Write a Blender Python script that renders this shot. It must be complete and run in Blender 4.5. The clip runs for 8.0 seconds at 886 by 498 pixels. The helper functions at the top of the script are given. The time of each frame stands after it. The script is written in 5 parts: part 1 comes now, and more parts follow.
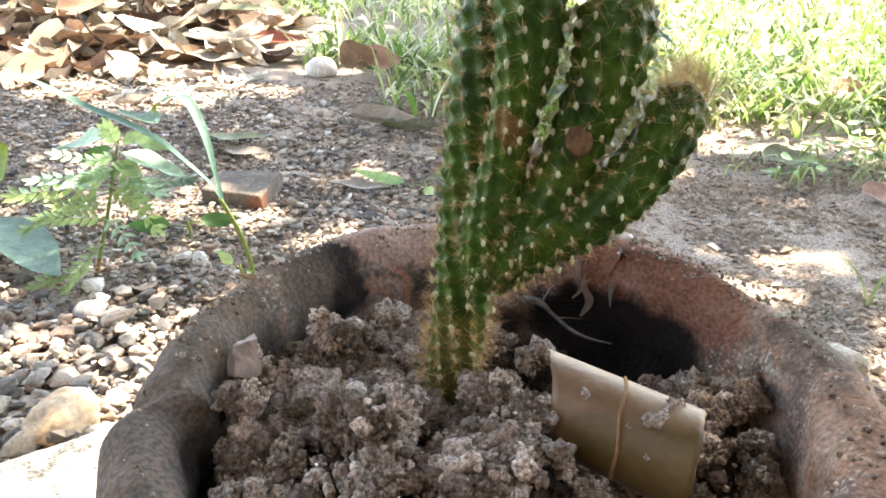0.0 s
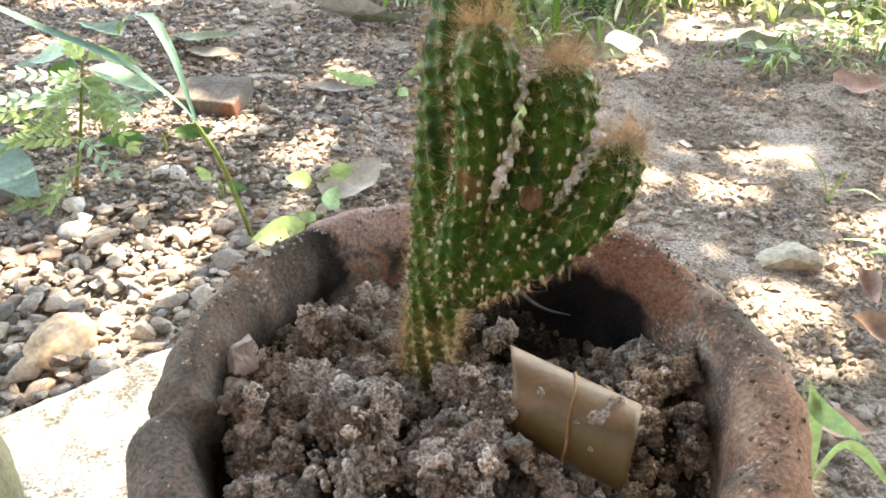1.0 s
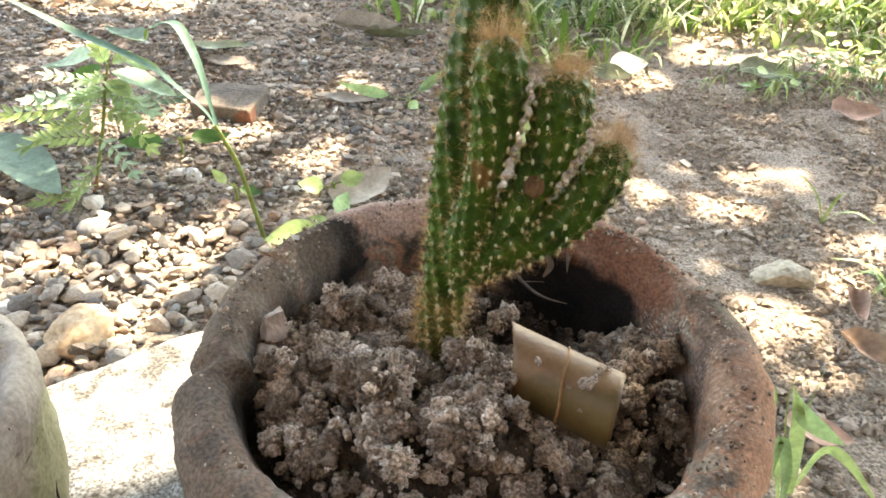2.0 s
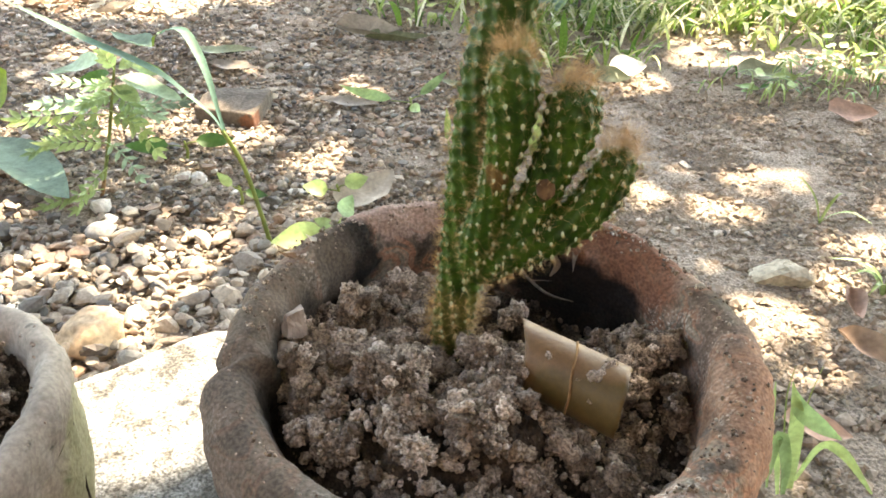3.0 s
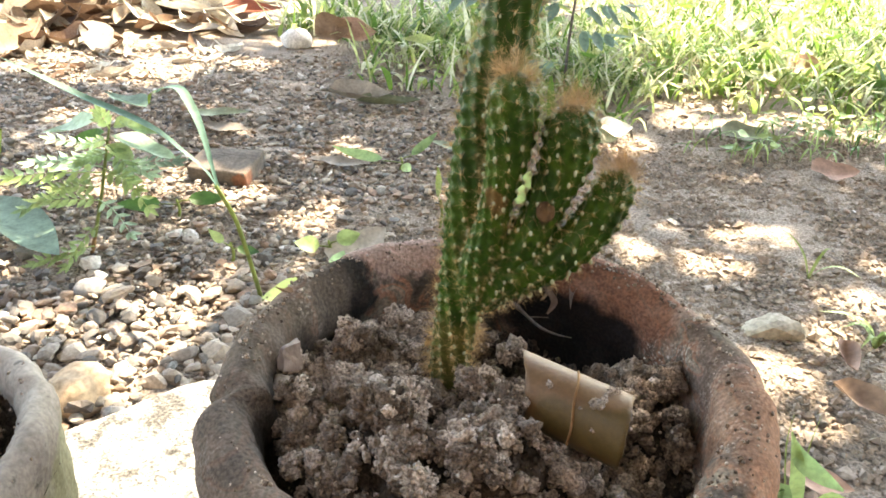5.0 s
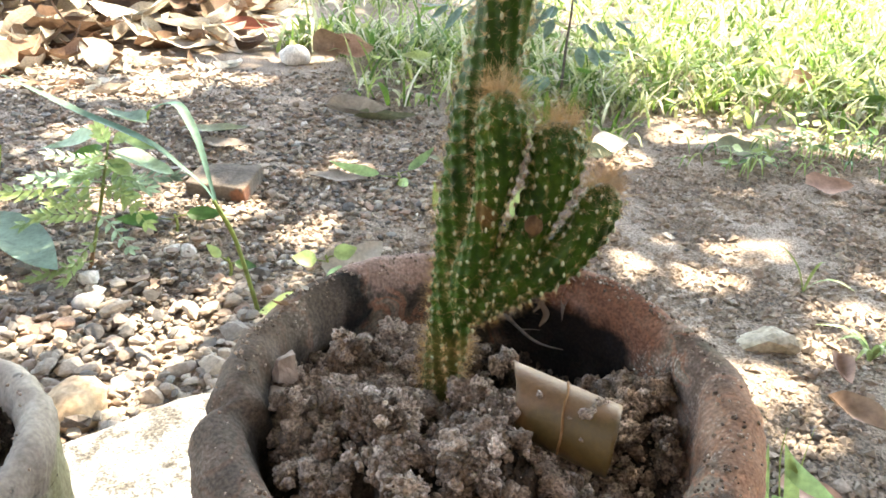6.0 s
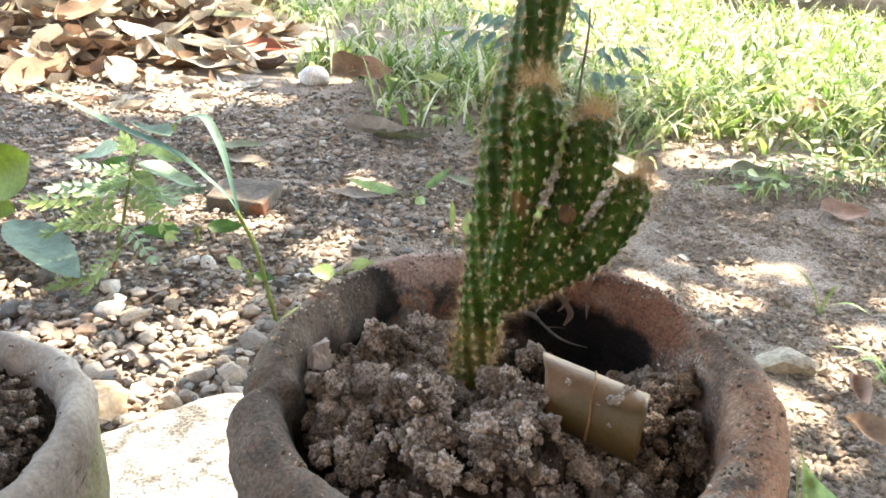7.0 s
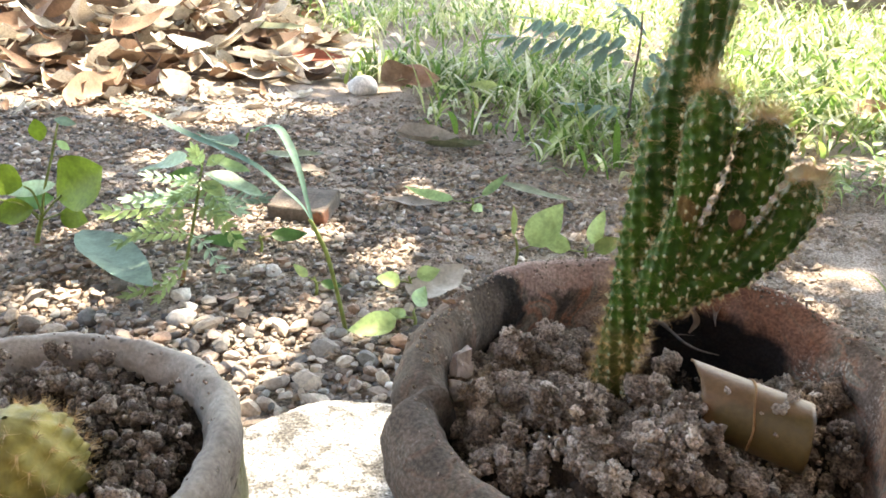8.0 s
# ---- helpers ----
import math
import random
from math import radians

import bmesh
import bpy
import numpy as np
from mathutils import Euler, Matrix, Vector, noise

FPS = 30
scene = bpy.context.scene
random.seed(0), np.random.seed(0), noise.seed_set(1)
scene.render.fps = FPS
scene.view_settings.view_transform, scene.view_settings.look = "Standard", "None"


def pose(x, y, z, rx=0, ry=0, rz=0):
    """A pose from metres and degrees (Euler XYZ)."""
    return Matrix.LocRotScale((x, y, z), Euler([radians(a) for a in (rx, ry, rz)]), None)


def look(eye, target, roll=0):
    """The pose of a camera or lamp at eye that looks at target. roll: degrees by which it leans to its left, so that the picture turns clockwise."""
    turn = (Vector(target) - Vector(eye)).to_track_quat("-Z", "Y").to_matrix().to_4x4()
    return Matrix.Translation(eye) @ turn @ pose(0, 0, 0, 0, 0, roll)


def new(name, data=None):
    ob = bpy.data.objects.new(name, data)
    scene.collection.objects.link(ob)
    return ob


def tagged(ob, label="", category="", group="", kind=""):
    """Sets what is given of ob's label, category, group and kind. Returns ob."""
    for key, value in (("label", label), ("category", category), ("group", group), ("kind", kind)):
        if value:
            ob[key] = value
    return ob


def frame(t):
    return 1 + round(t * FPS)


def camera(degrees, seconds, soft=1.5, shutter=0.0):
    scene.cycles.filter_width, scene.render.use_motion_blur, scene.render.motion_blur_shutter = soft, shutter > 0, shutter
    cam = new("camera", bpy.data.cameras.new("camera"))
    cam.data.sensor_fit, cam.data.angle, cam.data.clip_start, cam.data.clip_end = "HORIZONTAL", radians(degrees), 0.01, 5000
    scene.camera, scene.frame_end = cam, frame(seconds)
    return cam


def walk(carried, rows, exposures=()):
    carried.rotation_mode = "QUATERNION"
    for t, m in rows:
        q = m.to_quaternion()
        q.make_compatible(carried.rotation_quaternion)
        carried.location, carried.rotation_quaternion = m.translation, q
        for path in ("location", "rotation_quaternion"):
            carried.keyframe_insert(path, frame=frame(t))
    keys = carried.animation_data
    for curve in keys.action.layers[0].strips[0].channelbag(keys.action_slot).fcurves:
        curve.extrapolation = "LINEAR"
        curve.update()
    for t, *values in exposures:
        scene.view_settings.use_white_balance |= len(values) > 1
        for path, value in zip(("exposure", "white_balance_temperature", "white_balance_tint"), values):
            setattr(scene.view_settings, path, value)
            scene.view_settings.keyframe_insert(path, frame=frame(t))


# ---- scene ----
cam = camera(62.3, 8.0, soft=1.7)
PATH = [
    (0, (0.034, 0.059, 0.507), (-0.008, 1.849, -0.383), 1.4),
    (0.5, (0.032, 0.064, 0.533), (0.021, 1.776, -0.501), 1.3),
    (1, (0.036, 0.06, 0.558), (0.058, 1.677, -0.619), 0.8),
    (1.5, (0.037, 0.037, 0.575), (0.045, 1.675, -0.572), 1.1),
    (2, (0.032, 0.026, 0.568), (0.047, 1.668, -0.574), 2.5),
    (2.2, (0.031, 0.025, 0.563), (0.05, 1.666, -0.58), 2.6),
    (3.3, (0.025, 0.012, 0.578), (0.043, 1.658, -0.558), 2.2),
    (3.5, (0.026, 0.013, 0.576), (0.05, 1.659, -0.559), 2.3),
    (4, (0.035, 0.021, 0.551), (0.111, 1.697, -0.538), 3.2),
    (4.5, (0.025, 0.012, 0.557), (0.073, 1.741, -0.448), 3.2),
    (4.7, (0.022, 0.009, 0.563), (0.057, 1.745, -0.428), 2.5),
    (5.8, (0.025, 0.003, 0.56), (0.082, 1.75, -0.412), 2.8),
    (6, (0.025, 0.001, 0.565), (0.07, 1.761, -0.384), 2.4),
    (6.5, (0.028, -0.005, 0.569), (0.066, 1.771, -0.35), 2.3),
    (7, (0.016, -0.015, 0.557), (0.03, 1.777, -0.332), 3.0),
    (7.5, (0.002, -0.011, 0.547), (0.004, 1.766, -0.37), 3.2),
    (8, (-0.032, -0.016, 0.555), (-0.108, 1.782, -0.319), 1.4),
]
walk(cam, [(t, look(eye, target, roll)) for t, eye, target, roll in PATH], exposures=[(0.0, 3.86, 7850, 12), (2.0, 3.82, 9000, 11), (3.5, 3.82, 9150, 11), (6.0, 3.75, 8350, 11), (8.0, 3.53, 8100, 12)])

# ---- world, sun, exposure ----
SUN_TO = Vector((0.30, 0.50, 1.0)).normalized()
world = bpy.data.worlds.new("world")
scene.world = world
world.use_nodes = True
sky = world.node_tree.nodes.new("ShaderNodeTexSky")
sky.sky_type, sky.sun_disc = "NISHITA", False
sky.sun_elevation = math.asin(SUN_TO.z)
sky.sun_rotation = math.atan2(SUN_TO.x, SUN_TO.y)
background = world.node_tree.nodes["Background"]
background.inputs["Strength"].default_value = 0.15
world.node_tree.links.new(sky.outputs[0], background.inputs["Color"])
sun = new("sun", bpy.data.lights.new("sun", "SUN"))
sun.data.energy, sun.data.angle, sun.data.color = 2.7, radians(0.55), (1.0, 0.985, 0.96)
sun.matrix_world = look(SUN_TO * 20, (0, 0, 0))


# ---- materials ----
def material(name, stops, scale=20.0, detail=6.0, rough=0.85, bump=0.3, bump_scale=200.0, fine=0.25, fine_scale=180.0,
             island=(), island_mix=0.0, per_object=0.0, translucent=0.0, specular=0.3, patches=(), relief=0.0, dust=0.0, single=False):
    """A two-scale procedural material: a broad colour ramp, fine grain, bump; optional colour by piece, stains and
    painted shade.
    """
    m = bpy.data.materials.new(name)
    m.use_nodes = True
    n, l = m.node_tree.nodes, m.node_tree.links
    bsdf = n["Principled BSDF"]
    coord = n.new("ShaderNodeTexCoord")
    at = coord.outputs["Object"]

    def noise_tex(s, d, distort=0.0):
        t = n.new("ShaderNodeTexNoise")
        t.inputs["Scale"].default_value, t.inputs["Detail"].default_value, t.inputs["Distortion"].default_value = s, d, distort
        l.new(at, t.inputs["Vector"])
        return t.outputs["Fac"]

    def ramp(fac, points):
        r = n.new("ShaderNodeValToRGB")
        while len(r.color_ramp.elements) < len(points):
            r.color_ramp.elements.new(0.5)
        for e, (p, c) in zip(r.color_ramp.elements, points):
            e.position, e.color = p, (*c, 1)
        l.new(fac, r.inputs["Fac"])
        return r.outputs["Color"]

    def mix(a, b, fac, kind="MIX"):
        x = n.new("ShaderNodeMix")
        x.data_type, x.blend_type = "RGBA", kind
        for sock, v in ((x.inputs[0], fac), (x.inputs[6], a), (x.inputs[7], b)):
            if isinstance(v, (int, float)):
                sock.default_value = v
            elif isinstance(v, tuple):
                sock.default_value = (*v, 1)
            else:
                l.new(v, sock)
        return x.outputs[2]

    color = ramp(noise_tex(scale, detail, 0.6), stops)
    geo = n.new("ShaderNodeNewGeometry")
    if island:
        chance = n.new("ShaderNodeObjectInfo").outputs["Random"] if single else geo.outputs["Random Per Island"]
        color = mix(color, ramp(chance, island), island_mix)
    if per_object:
        info = n.new("ShaderNodeObjectInfo")
        hsv = n.new("ShaderNodeHueSaturation")
        span = n.new("ShaderNodeMapRange")
        span.inputs["To Min"].default_value, span.inputs["To Max"].default_value = 1 - per_object, 1 + per_object
        l.new(info.outputs["Random"], span.inputs["Value"])
        l.new(span.outputs[0], hsv.inputs["Value"])
        l.new(color, hsv.inputs["Color"])
        color = hsv.outputs["Color"]
    if dust:
        flecks = ramp(noise_tex(620, 4.0), [(0.54, (0, 0, 0)), (0.60, (dust,) * 3)])
        where = ramp(noise_tex(26, 3.0), [(0.48, (0, 0, 0)), (0.62, (1, 1, 1))])
        color = mix(color, (0.42, 0.37, 0.32), mix(flecks, where, 1.0, "MULTIPLY"))
        pits = ramp(noise_tex(150, 3.0), [(0.65, (0, 0, 0)), (0.74, (0.65,) * 3)])
        color = mix(color, (0.03, 0.028, 0.025), pits)
    for place, size, tone, strength in patches:
        warp = n.new("ShaderNodeTexNoise")
        warp.inputs["Scale"].default_value, warp.inputs["Detail"].default_value = 60.0, 5.0
        l.new(at, warp.inputs["Vector"])
        off = n.new("ShaderNodeVectorMath")
        off.operation = "MULTIPLY_ADD"
        off.inputs[1].default_value = (0.03, 0.03, 0.03)
        off.inputs[2].default_value = tuple(-p - 0.015 for p in place)
        l.new(warp.outputs["Color"], off.inputs[0])
        add = n.new("ShaderNodeVectorMath")
        l.new(at, add.inputs[0])
        l.new(off.outputs[0], add.inputs[1])
        div = n.new("ShaderNodeVectorMath")
        div.operation = "DIVIDE"
        div.inputs[1].default_value = size
        l.new(add.outputs[0], div.inputs[0])
        length = n.new("ShaderNodeVectorMath")
        length.operation = "LENGTH"
        l.new(div.outputs[0], length.inputs[0])
        fall = n.new("ShaderNodeMapRange")
        fall.interpolation_type = "SMOOTHSTEP"
        fall.inputs["From Min"].default_value, fall.inputs["From Max"].default_value = 1.1, 0.74
        fall.inputs["To Max"].default_value = strength
        l.new(length.outputs["Value"], fall.inputs["Value"])
        color = mix(color, tone, fall.outputs[0])
    grain = ramp(noise_tex(fine_scale, 4.0), [(0.36, (1 - fine,) * 3), (0.64, (1 + fine * 0.6,) * 3)])
    color = mix(color, grain, 1.0, "MULTIPLY")
    l.new(color, bsdf.inputs["Base Color"])
    bsdf.inputs["Roughness"].default_value = rough
    bsdf.inputs["Specular IOR Level"].default_value = specular
    if bump:
        b = n.new("ShaderNodeBump")
        b.inputs["Strength"].default_value, b.inputs["Distance"].default_value = bump, relief or 0.6 / bump_scale
        l.new(noise_tex(bump_scale, 5.0), b.inputs["Height"])
        l.new(b.outputs["Normal"], bsdf.inputs["Normal"])
    if translucent:
        t = n.new("ShaderNodeBsdfTranslucent")
        l.new(color, t.inputs["Color"])
        s = n.new("ShaderNodeMixShader")
        s.inputs[0].default_value = translucent
        l.new(bsdf.outputs[0], s.inputs[1])
        l.new(t.outputs[0], s.inputs[2])
        l.new(s.outputs[0], n["Material Output"].inputs["Surface"])
    return m


STONES = [(0.0, (0.045, 0.043, 0.04)), (0.16, (0.108, 0.098, 0.088)), (0.30, (0.18, 0.125, 0.09)), (0.42, (0.14, 0.142, 0.13)), (0.54, (0.255, 0.16, 0.108)),
          (0.66, (0.21, 0.19, 0.165)), (0.78, (0.31, 0.228, 0.16)), (0.88, (0.34, 0.288, 0.228)), (0.96, (0.41, 0.335, 0.26)), (1.0, (0.58, 0.555, 0.50))]
M_GROUND = material("sandy_soil", [(0.3, (0.165, 0.13, 0.10)), (0.5, (0.25, 0.20, 0.157)), (0.7, (0.335, 0.275, 0.22))],
                    scale=6, rough=0.95, bump=1.0, bump_scale=260, fine=0.55, fine_scale=260, relief=0.004)
M_GRAVEL, M_PEBBLE = (material(name, [(0.3, (0.20, 0.17, 0.15)), (0.7, (0.42, 0.36, 0.30))], scale=30, rough=0.8, bump=0.25,
                               bump_scale=300, fine=0.22, fine_scale=260, island=STONES, island_mix=0.92, single=alone)
                      for name, alone in (("river_pebbles", False), ("single_pebble", True)))
M_GRIT = material("grit", [(0.3, (0.165, 0.125, 0.092)), (0.7, (0.35, 0.272, 0.208))], scale=30, rough=0.9, bump=0.0,
                  island=STONES, island_mix=0.35)
M_SLAB = material("weathered_cement", [(0.37, (0.075, 0.07, 0.062)), (0.48, (0.17, 0.166, 0.157)), (0.62, (0.23, 0.23, 0.222))], scale=62, rough=0.9,
                  bump=1.0, bump_scale=240, fine=0.6, fine_scale=520, relief=0.004)
M_WALL = material("brown_plaster", [(0.3, (0.16, 0.115, 0.08)), (0.7, (0.26, 0.195, 0.14))], scale=3, rough=0.95, bump=0.4, bump_scale=60)
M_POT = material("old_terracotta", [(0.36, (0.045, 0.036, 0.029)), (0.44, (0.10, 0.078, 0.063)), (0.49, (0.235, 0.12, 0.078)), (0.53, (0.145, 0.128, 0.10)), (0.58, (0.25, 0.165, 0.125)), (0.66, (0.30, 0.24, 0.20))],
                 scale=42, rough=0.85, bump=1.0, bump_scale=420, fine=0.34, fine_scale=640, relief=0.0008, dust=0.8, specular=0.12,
                 patches=[((0.075, 0.068, 0.154), (0.055, 0.038, 0.026), (0.165, 0.066, 0.038), 0.78),
                          ((0.100, -0.02, 0.16), (0.022, 0.06, 0.02), (0.24, 0.15, 0.115), 0.35),
                          ((0.106, -0.050, 0.15), (0.03, 0.05, 0.035), (0.29, 0.145, 0.085), 0.55),
                          ((0.108, 0.02, 0.15), (0.02, 0.02, 0.02), (0.09, 0.085, 0.06), 0.6),
                          ((-0.03, 0.092, 0.165), (0.05, 0.026, 0.014), (0.32, 0.215, 0.18), 0.7),
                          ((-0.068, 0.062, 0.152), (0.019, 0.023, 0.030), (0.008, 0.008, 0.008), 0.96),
                          ((-0.085, 0.03, 0.157), (0.04, 0.05, 0.03), (0.125, 0.093, 0.070), 0.6),
                          ((-0.10, 0.0, 0.15), (0.03, 0.045, 0.05), (0.095, 0.075, 0.060), 0.6),
                          ((-0.080, -0.058, 0.148), (0.055, 0.060, 0.045), (0.085, 0.068, 0.056), 0.75),
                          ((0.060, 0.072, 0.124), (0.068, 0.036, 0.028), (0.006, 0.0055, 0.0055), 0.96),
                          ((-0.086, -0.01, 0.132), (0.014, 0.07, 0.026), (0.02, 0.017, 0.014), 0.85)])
M_CLAY = material("pale_clay", [(0.3, (0.21, 0.175, 0.147)), (0.5, (0.30, 0.257, 0.217)), (0.7, (0.37, 0.325, 0.28))], scale=14, rough=0.8,
                  bump=0.35, bump_scale=300, fine=0.2, fine_scale=420, dust=0.25,
                  patches=[((0.085, 0.04, 0.09), (0.03, 0.05, 0.035), (0.20, 0.22, 0.09), 0.5)])
def soil_material(name, tone, patches=(), single=False):
    t = lambda r, g, b: (r * tone, g * tone, b * tone)
    return material(name, [(0.36, t(0.125, 0.092, 0.072)), (0.48, t(0.235, 0.182, 0.148)), (0.64, t(0.36, 0.29, 0.242))], scale=70, rough=1.0,
                    bump=1.0, bump_scale=850, fine=0.55, fine_scale=760, specular=0.1, relief=0.0020, patches=patches, single=single,
                    island=[(0.0, t(0.045, 0.033, 0.026)), (0.3, t(0.115, 0.085, 0.066)), (0.55, t(0.20, 0.152, 0.12)), (0.85, t(0.33, 0.26, 0.21)), (1.0, t(0.46, 0.385, 0.325))], island_mix=0.72)


# shade of the hollow painted in; soil also darker at left, moist in front
DARK_SPOTS = [((0.080, 0.310, 0.335), (0.045, 0.024, 0.03), (0.035, 0.026, 0.021), 0.85), ((0.055, 0.158, 0.345), (0.07, 0.016, 0.014), (0.05, 0.035, 0.026), 0.5),
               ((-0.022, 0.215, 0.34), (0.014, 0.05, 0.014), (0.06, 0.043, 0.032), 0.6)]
M_SOIL, M_CLOD = soil_material("dry_potting_soil", 1.3, DARK_SPOTS), soil_material("dry_soil_clod", 1.32, DARK_SPOTS, True)
M_DARKSOIL = soil_material("dark_potting_soil", 0.95)
# near-black tone: crevice shade between clods put into the bed colour
M_CREVICE = material("crevice_shade", [(0.3, (0.022, 0.016, 0.012)), (0.7, (0.095, 0.07, 0.054))], scale=60, rough=1.0, bump=1.0, bump_scale=700, fine=0.4, fine_scale=900, specular=0.15, relief=0.0015)
M_CACTUS = material("cactus_skin", [(0.3, (0.009, 0.026, 0.003)), (0.5, (0.022, 0.060, 0.005)), (0.72, (0.050, 0.095, 0.009))], scale=70, rough=0.48,
                    bump=0.25, bump_scale=800, fine=0.25, fine_scale=500, specular=0.2,
                    patches=[((0.009, -0.028, 0.103), (0.0055, 0.010, 0.008), (0.15, 0.085, 0.035), 0.85),
                             ((0.026, -0.036, 0.099), (0.0055, 0.01, 0.0055), (0.055, 0.032, 0.016), 0.85),
                             ((0.0, 0.0, 0.012), (0.03, 0.03, 0.03), (0.085, 0.075, 0.02), 0.7)])
M_WOOL = material("areole_wool", [(0.3, (0.26, 0.31, 0.18)), (0.7, (0.48, 0.50, 0.37))], rough=1.0, bump=0)
M_SPINE = material("golden_spine", [(0.3, (0.42, 0.22, 0.07)), (0.7, (0.62, 0.40, 0.16))], scale=60, rough=0.5, bump=0, translucent=0.45,
                   island=[(0.0, (0.48, 0.30, 0.14)), (0.5, (0.61, 0.44, 0.25)), (1.0, (0.74, 0.60, 0.40))], island_mix=0.8)
M_BAMBOO = material("dry_bamboo", [(0.3, (0.105, 0.054, 0.024)), (0.55, (0.155, 0.088, 0.042)), (0.75, (0.21, 0.132, 0.07))], scale=40, rough=0.5,
                    bump=0.15, bump_scale=260, fine=0.12, fine_scale=500,
                    # olive stain, enlarged so its dark tone doubles as shade on the underside
                    patches=[((0.012, -0.022, -0.003), (0.048, 0.022, 0.020), (0.070, 0.044, 0.012), 0.92)])
M_TWINE = material("brown_fibre", [(0.3, (0.15, 0.075, 0.03)), (0.7, (0.27, 0.15, 0.07))], scale=200, rough=0.9, bump=0.3, bump_scale=800)
M_SCAR = material("corky_scar", [(0.3, (0.05, 0.028, 0.014)), (0.7, (0.13, 0.075, 0.035))], scale=400, rough=0.9, bump=0.5, bump_scale=900)
M_TWIG = material("grey_twig", [(0.3, (0.06, 0.052, 0.046)), (0.7, (0.135, 0.12, 0.11))], scale=150, rough=0.9, bump=0.4, bump_scale=500)
DRY = [(0.0, (0.08, 0.042, 0.025)), (0.25, (0.18, 0.105, 0.065)), (0.45, (0.38, 0.32, 0.24)), (0.75, (0.54, 0.49, 0.40)), (1.0, (0.60, 0.55, 0.45))]


def leaf_material(name, tone, spread=0.25, dry=False, gloss=0.45):
    dark, light = tuple(c * 0.7 for c in tone), tuple(min(c * 1.3, 0.85) for c in tone)
    return material(name, [(0.3, dark), (0.5, tone), (0.72, light)], scale=35, rough=0.75 if dry else gloss, bump=0.2, bump_scale=160, fine=0.15,
                    per_object=spread, translucent=0.12 if dry else 0.35)


M_DRY = {"dark": leaf_material("dark_brown_leaf", (0.15, 0.11, 0.09), 0.15, True), "tan": leaf_material("dry_tan_leaf", (0.42, 0.355, 0.28), 0.35, True), "brown": leaf_material("dry_brown_leaf", (0.20, 0.125, 0.08), 0.3, True),
         "grey": leaf_material("dry_grey_leaf", (0.255, 0.215, 0.17), 0.2, True), "pale": leaf_material("bleached_leaf", (0.62, 0.58, 0.49), 0.2, True),
         "red": leaf_material("red_brown_leaf", (0.19, 0.06, 0.035), 0.2, True), "olive": leaf_material("faded_green_leaf", (0.17, 0.185, 0.11), 0.2, True),
         "umber": leaf_material("deep_umber_leaf", (0.095, 0.058, 0.038), 0.3, True),
         "pink": leaf_material("dry_pinkish_leaf", (0.33, 0.20, 0.145), 0.2, True)}
M_GREEN = {"moss": leaf_material("olive_green_leaf", (0.13, 0.20, 0.02), 0.15), "blue": leaf_material("blue_green_blade", (0.085, 0.165, 0.125), 0.15, gloss=0.6), "neem": leaf_material("grey_green_leaf", (0.15, 0.23, 0.19), 0.15, gloss=0.5), "fresh": leaf_material("fresh_green_leaf", (0.24, 0.36, 0.16), 0.2),
           "bright": leaf_material("yellow_green_leaf", (0.31, 0.41, 0.16), 0.2), "deep": leaf_material("deep_green_leaf", (0.07, 0.16, 0.045), 0.2),
           "mint": leaf_material("pale_mint_leaf", (0.37, 0.52, 0.35), 0.15), "stem": leaf_material("pale_green_stem", (0.20, 0.245, 0.075), 0.15), "lying": leaf_material("dull_green_leaf", (0.155, 0.235, 0.17), 0.1, gloss=0.7)}
M_GRASS = material("meadow_grass", [(0.3, (0.08, 0.16, 0.03)), (0.7, (0.22, 0.29, 0.065))], scale=4, rough=0.5, bump=0, translucent=0.5, specular=0.25,
                   island=[(0.0, (0.035, 0.09, 0.018)), (0.3, (0.11, 0.21, 0.038)), (0.50, (0.28, 0.36, 0.105)), (0.74, (0.48, 0.50, 0.25)), (1.0, (0.76, 0.73, 0.58))], island_mix=0.8)
M_LITTER = material("mixed_dry_leaves", [(0.3, (0.12, 0.07, 0.04)), (0.7, (0.36, 0.27, 0.18))], scale=30, rough=0.75, bump=0.2, bump_scale=160, translucent=0.12, island=DRY, island_mix=0.85)
M_CANOPY = material("tree_leaves", [(0.3, (0.05, 0.11, 0.025)), (0.7, (0.10, 0.19, 0.04))], scale=4, rough=0.5, bump=0, translucent=0.2)
M_BARK = material("tree_bark", [(0.3, (0.10, 0.08, 0.06)), (0.7, (0.22, 0.18, 0.14))], scale=12, rough=0.95, bump=0.8, bump_scale=40)
M_BRICK = material("mossy_brick", [(0.3, (0.065, 0.052, 0.042)), (0.5, (0.105, 0.084, 0.066)), (0.7, (0.15, 0.122, 0.095))], scale=22, rough=0.95, bump=0.6, bump_scale=200,
                   fine=0.25, patches=[((0.05, -0.048, 0.0), (0.022, 0.03, 0.016), (0.20, 0.07, 0.032), 0.7)])
M_ORANGE = material("ochre_stone", [(0.3, (0.36, 0.245, 0.15)), (0.7, (0.48, 0.36, 0.24))], scale=18, rough=0.8, bump=0.35, bump_scale=200)
M_YELLOW = material("yellow_stone", [(0.3, (0.27, 0.23, 0.17)), (0.7, (0.41, 0.36, 0.28))], scale=18, rough=0.85, bump=0.35, bump_scale=200)
M_WHITE = material("white_stone", [(0.3, (0.55, 0.53, 0.50)), (0.7, (0.72, 0.70, 0.66))], scale=30, rough=0.8, bump=0.3, bump_scale=200)
M_GREYSTONE = material("grey_stone", [(0.3, (0.17, 0.17, 0.165)), (0.7, (0.31, 0.30, 0.29))], scale=40, rough=0.8, bump=0.3, bump_scale=200)
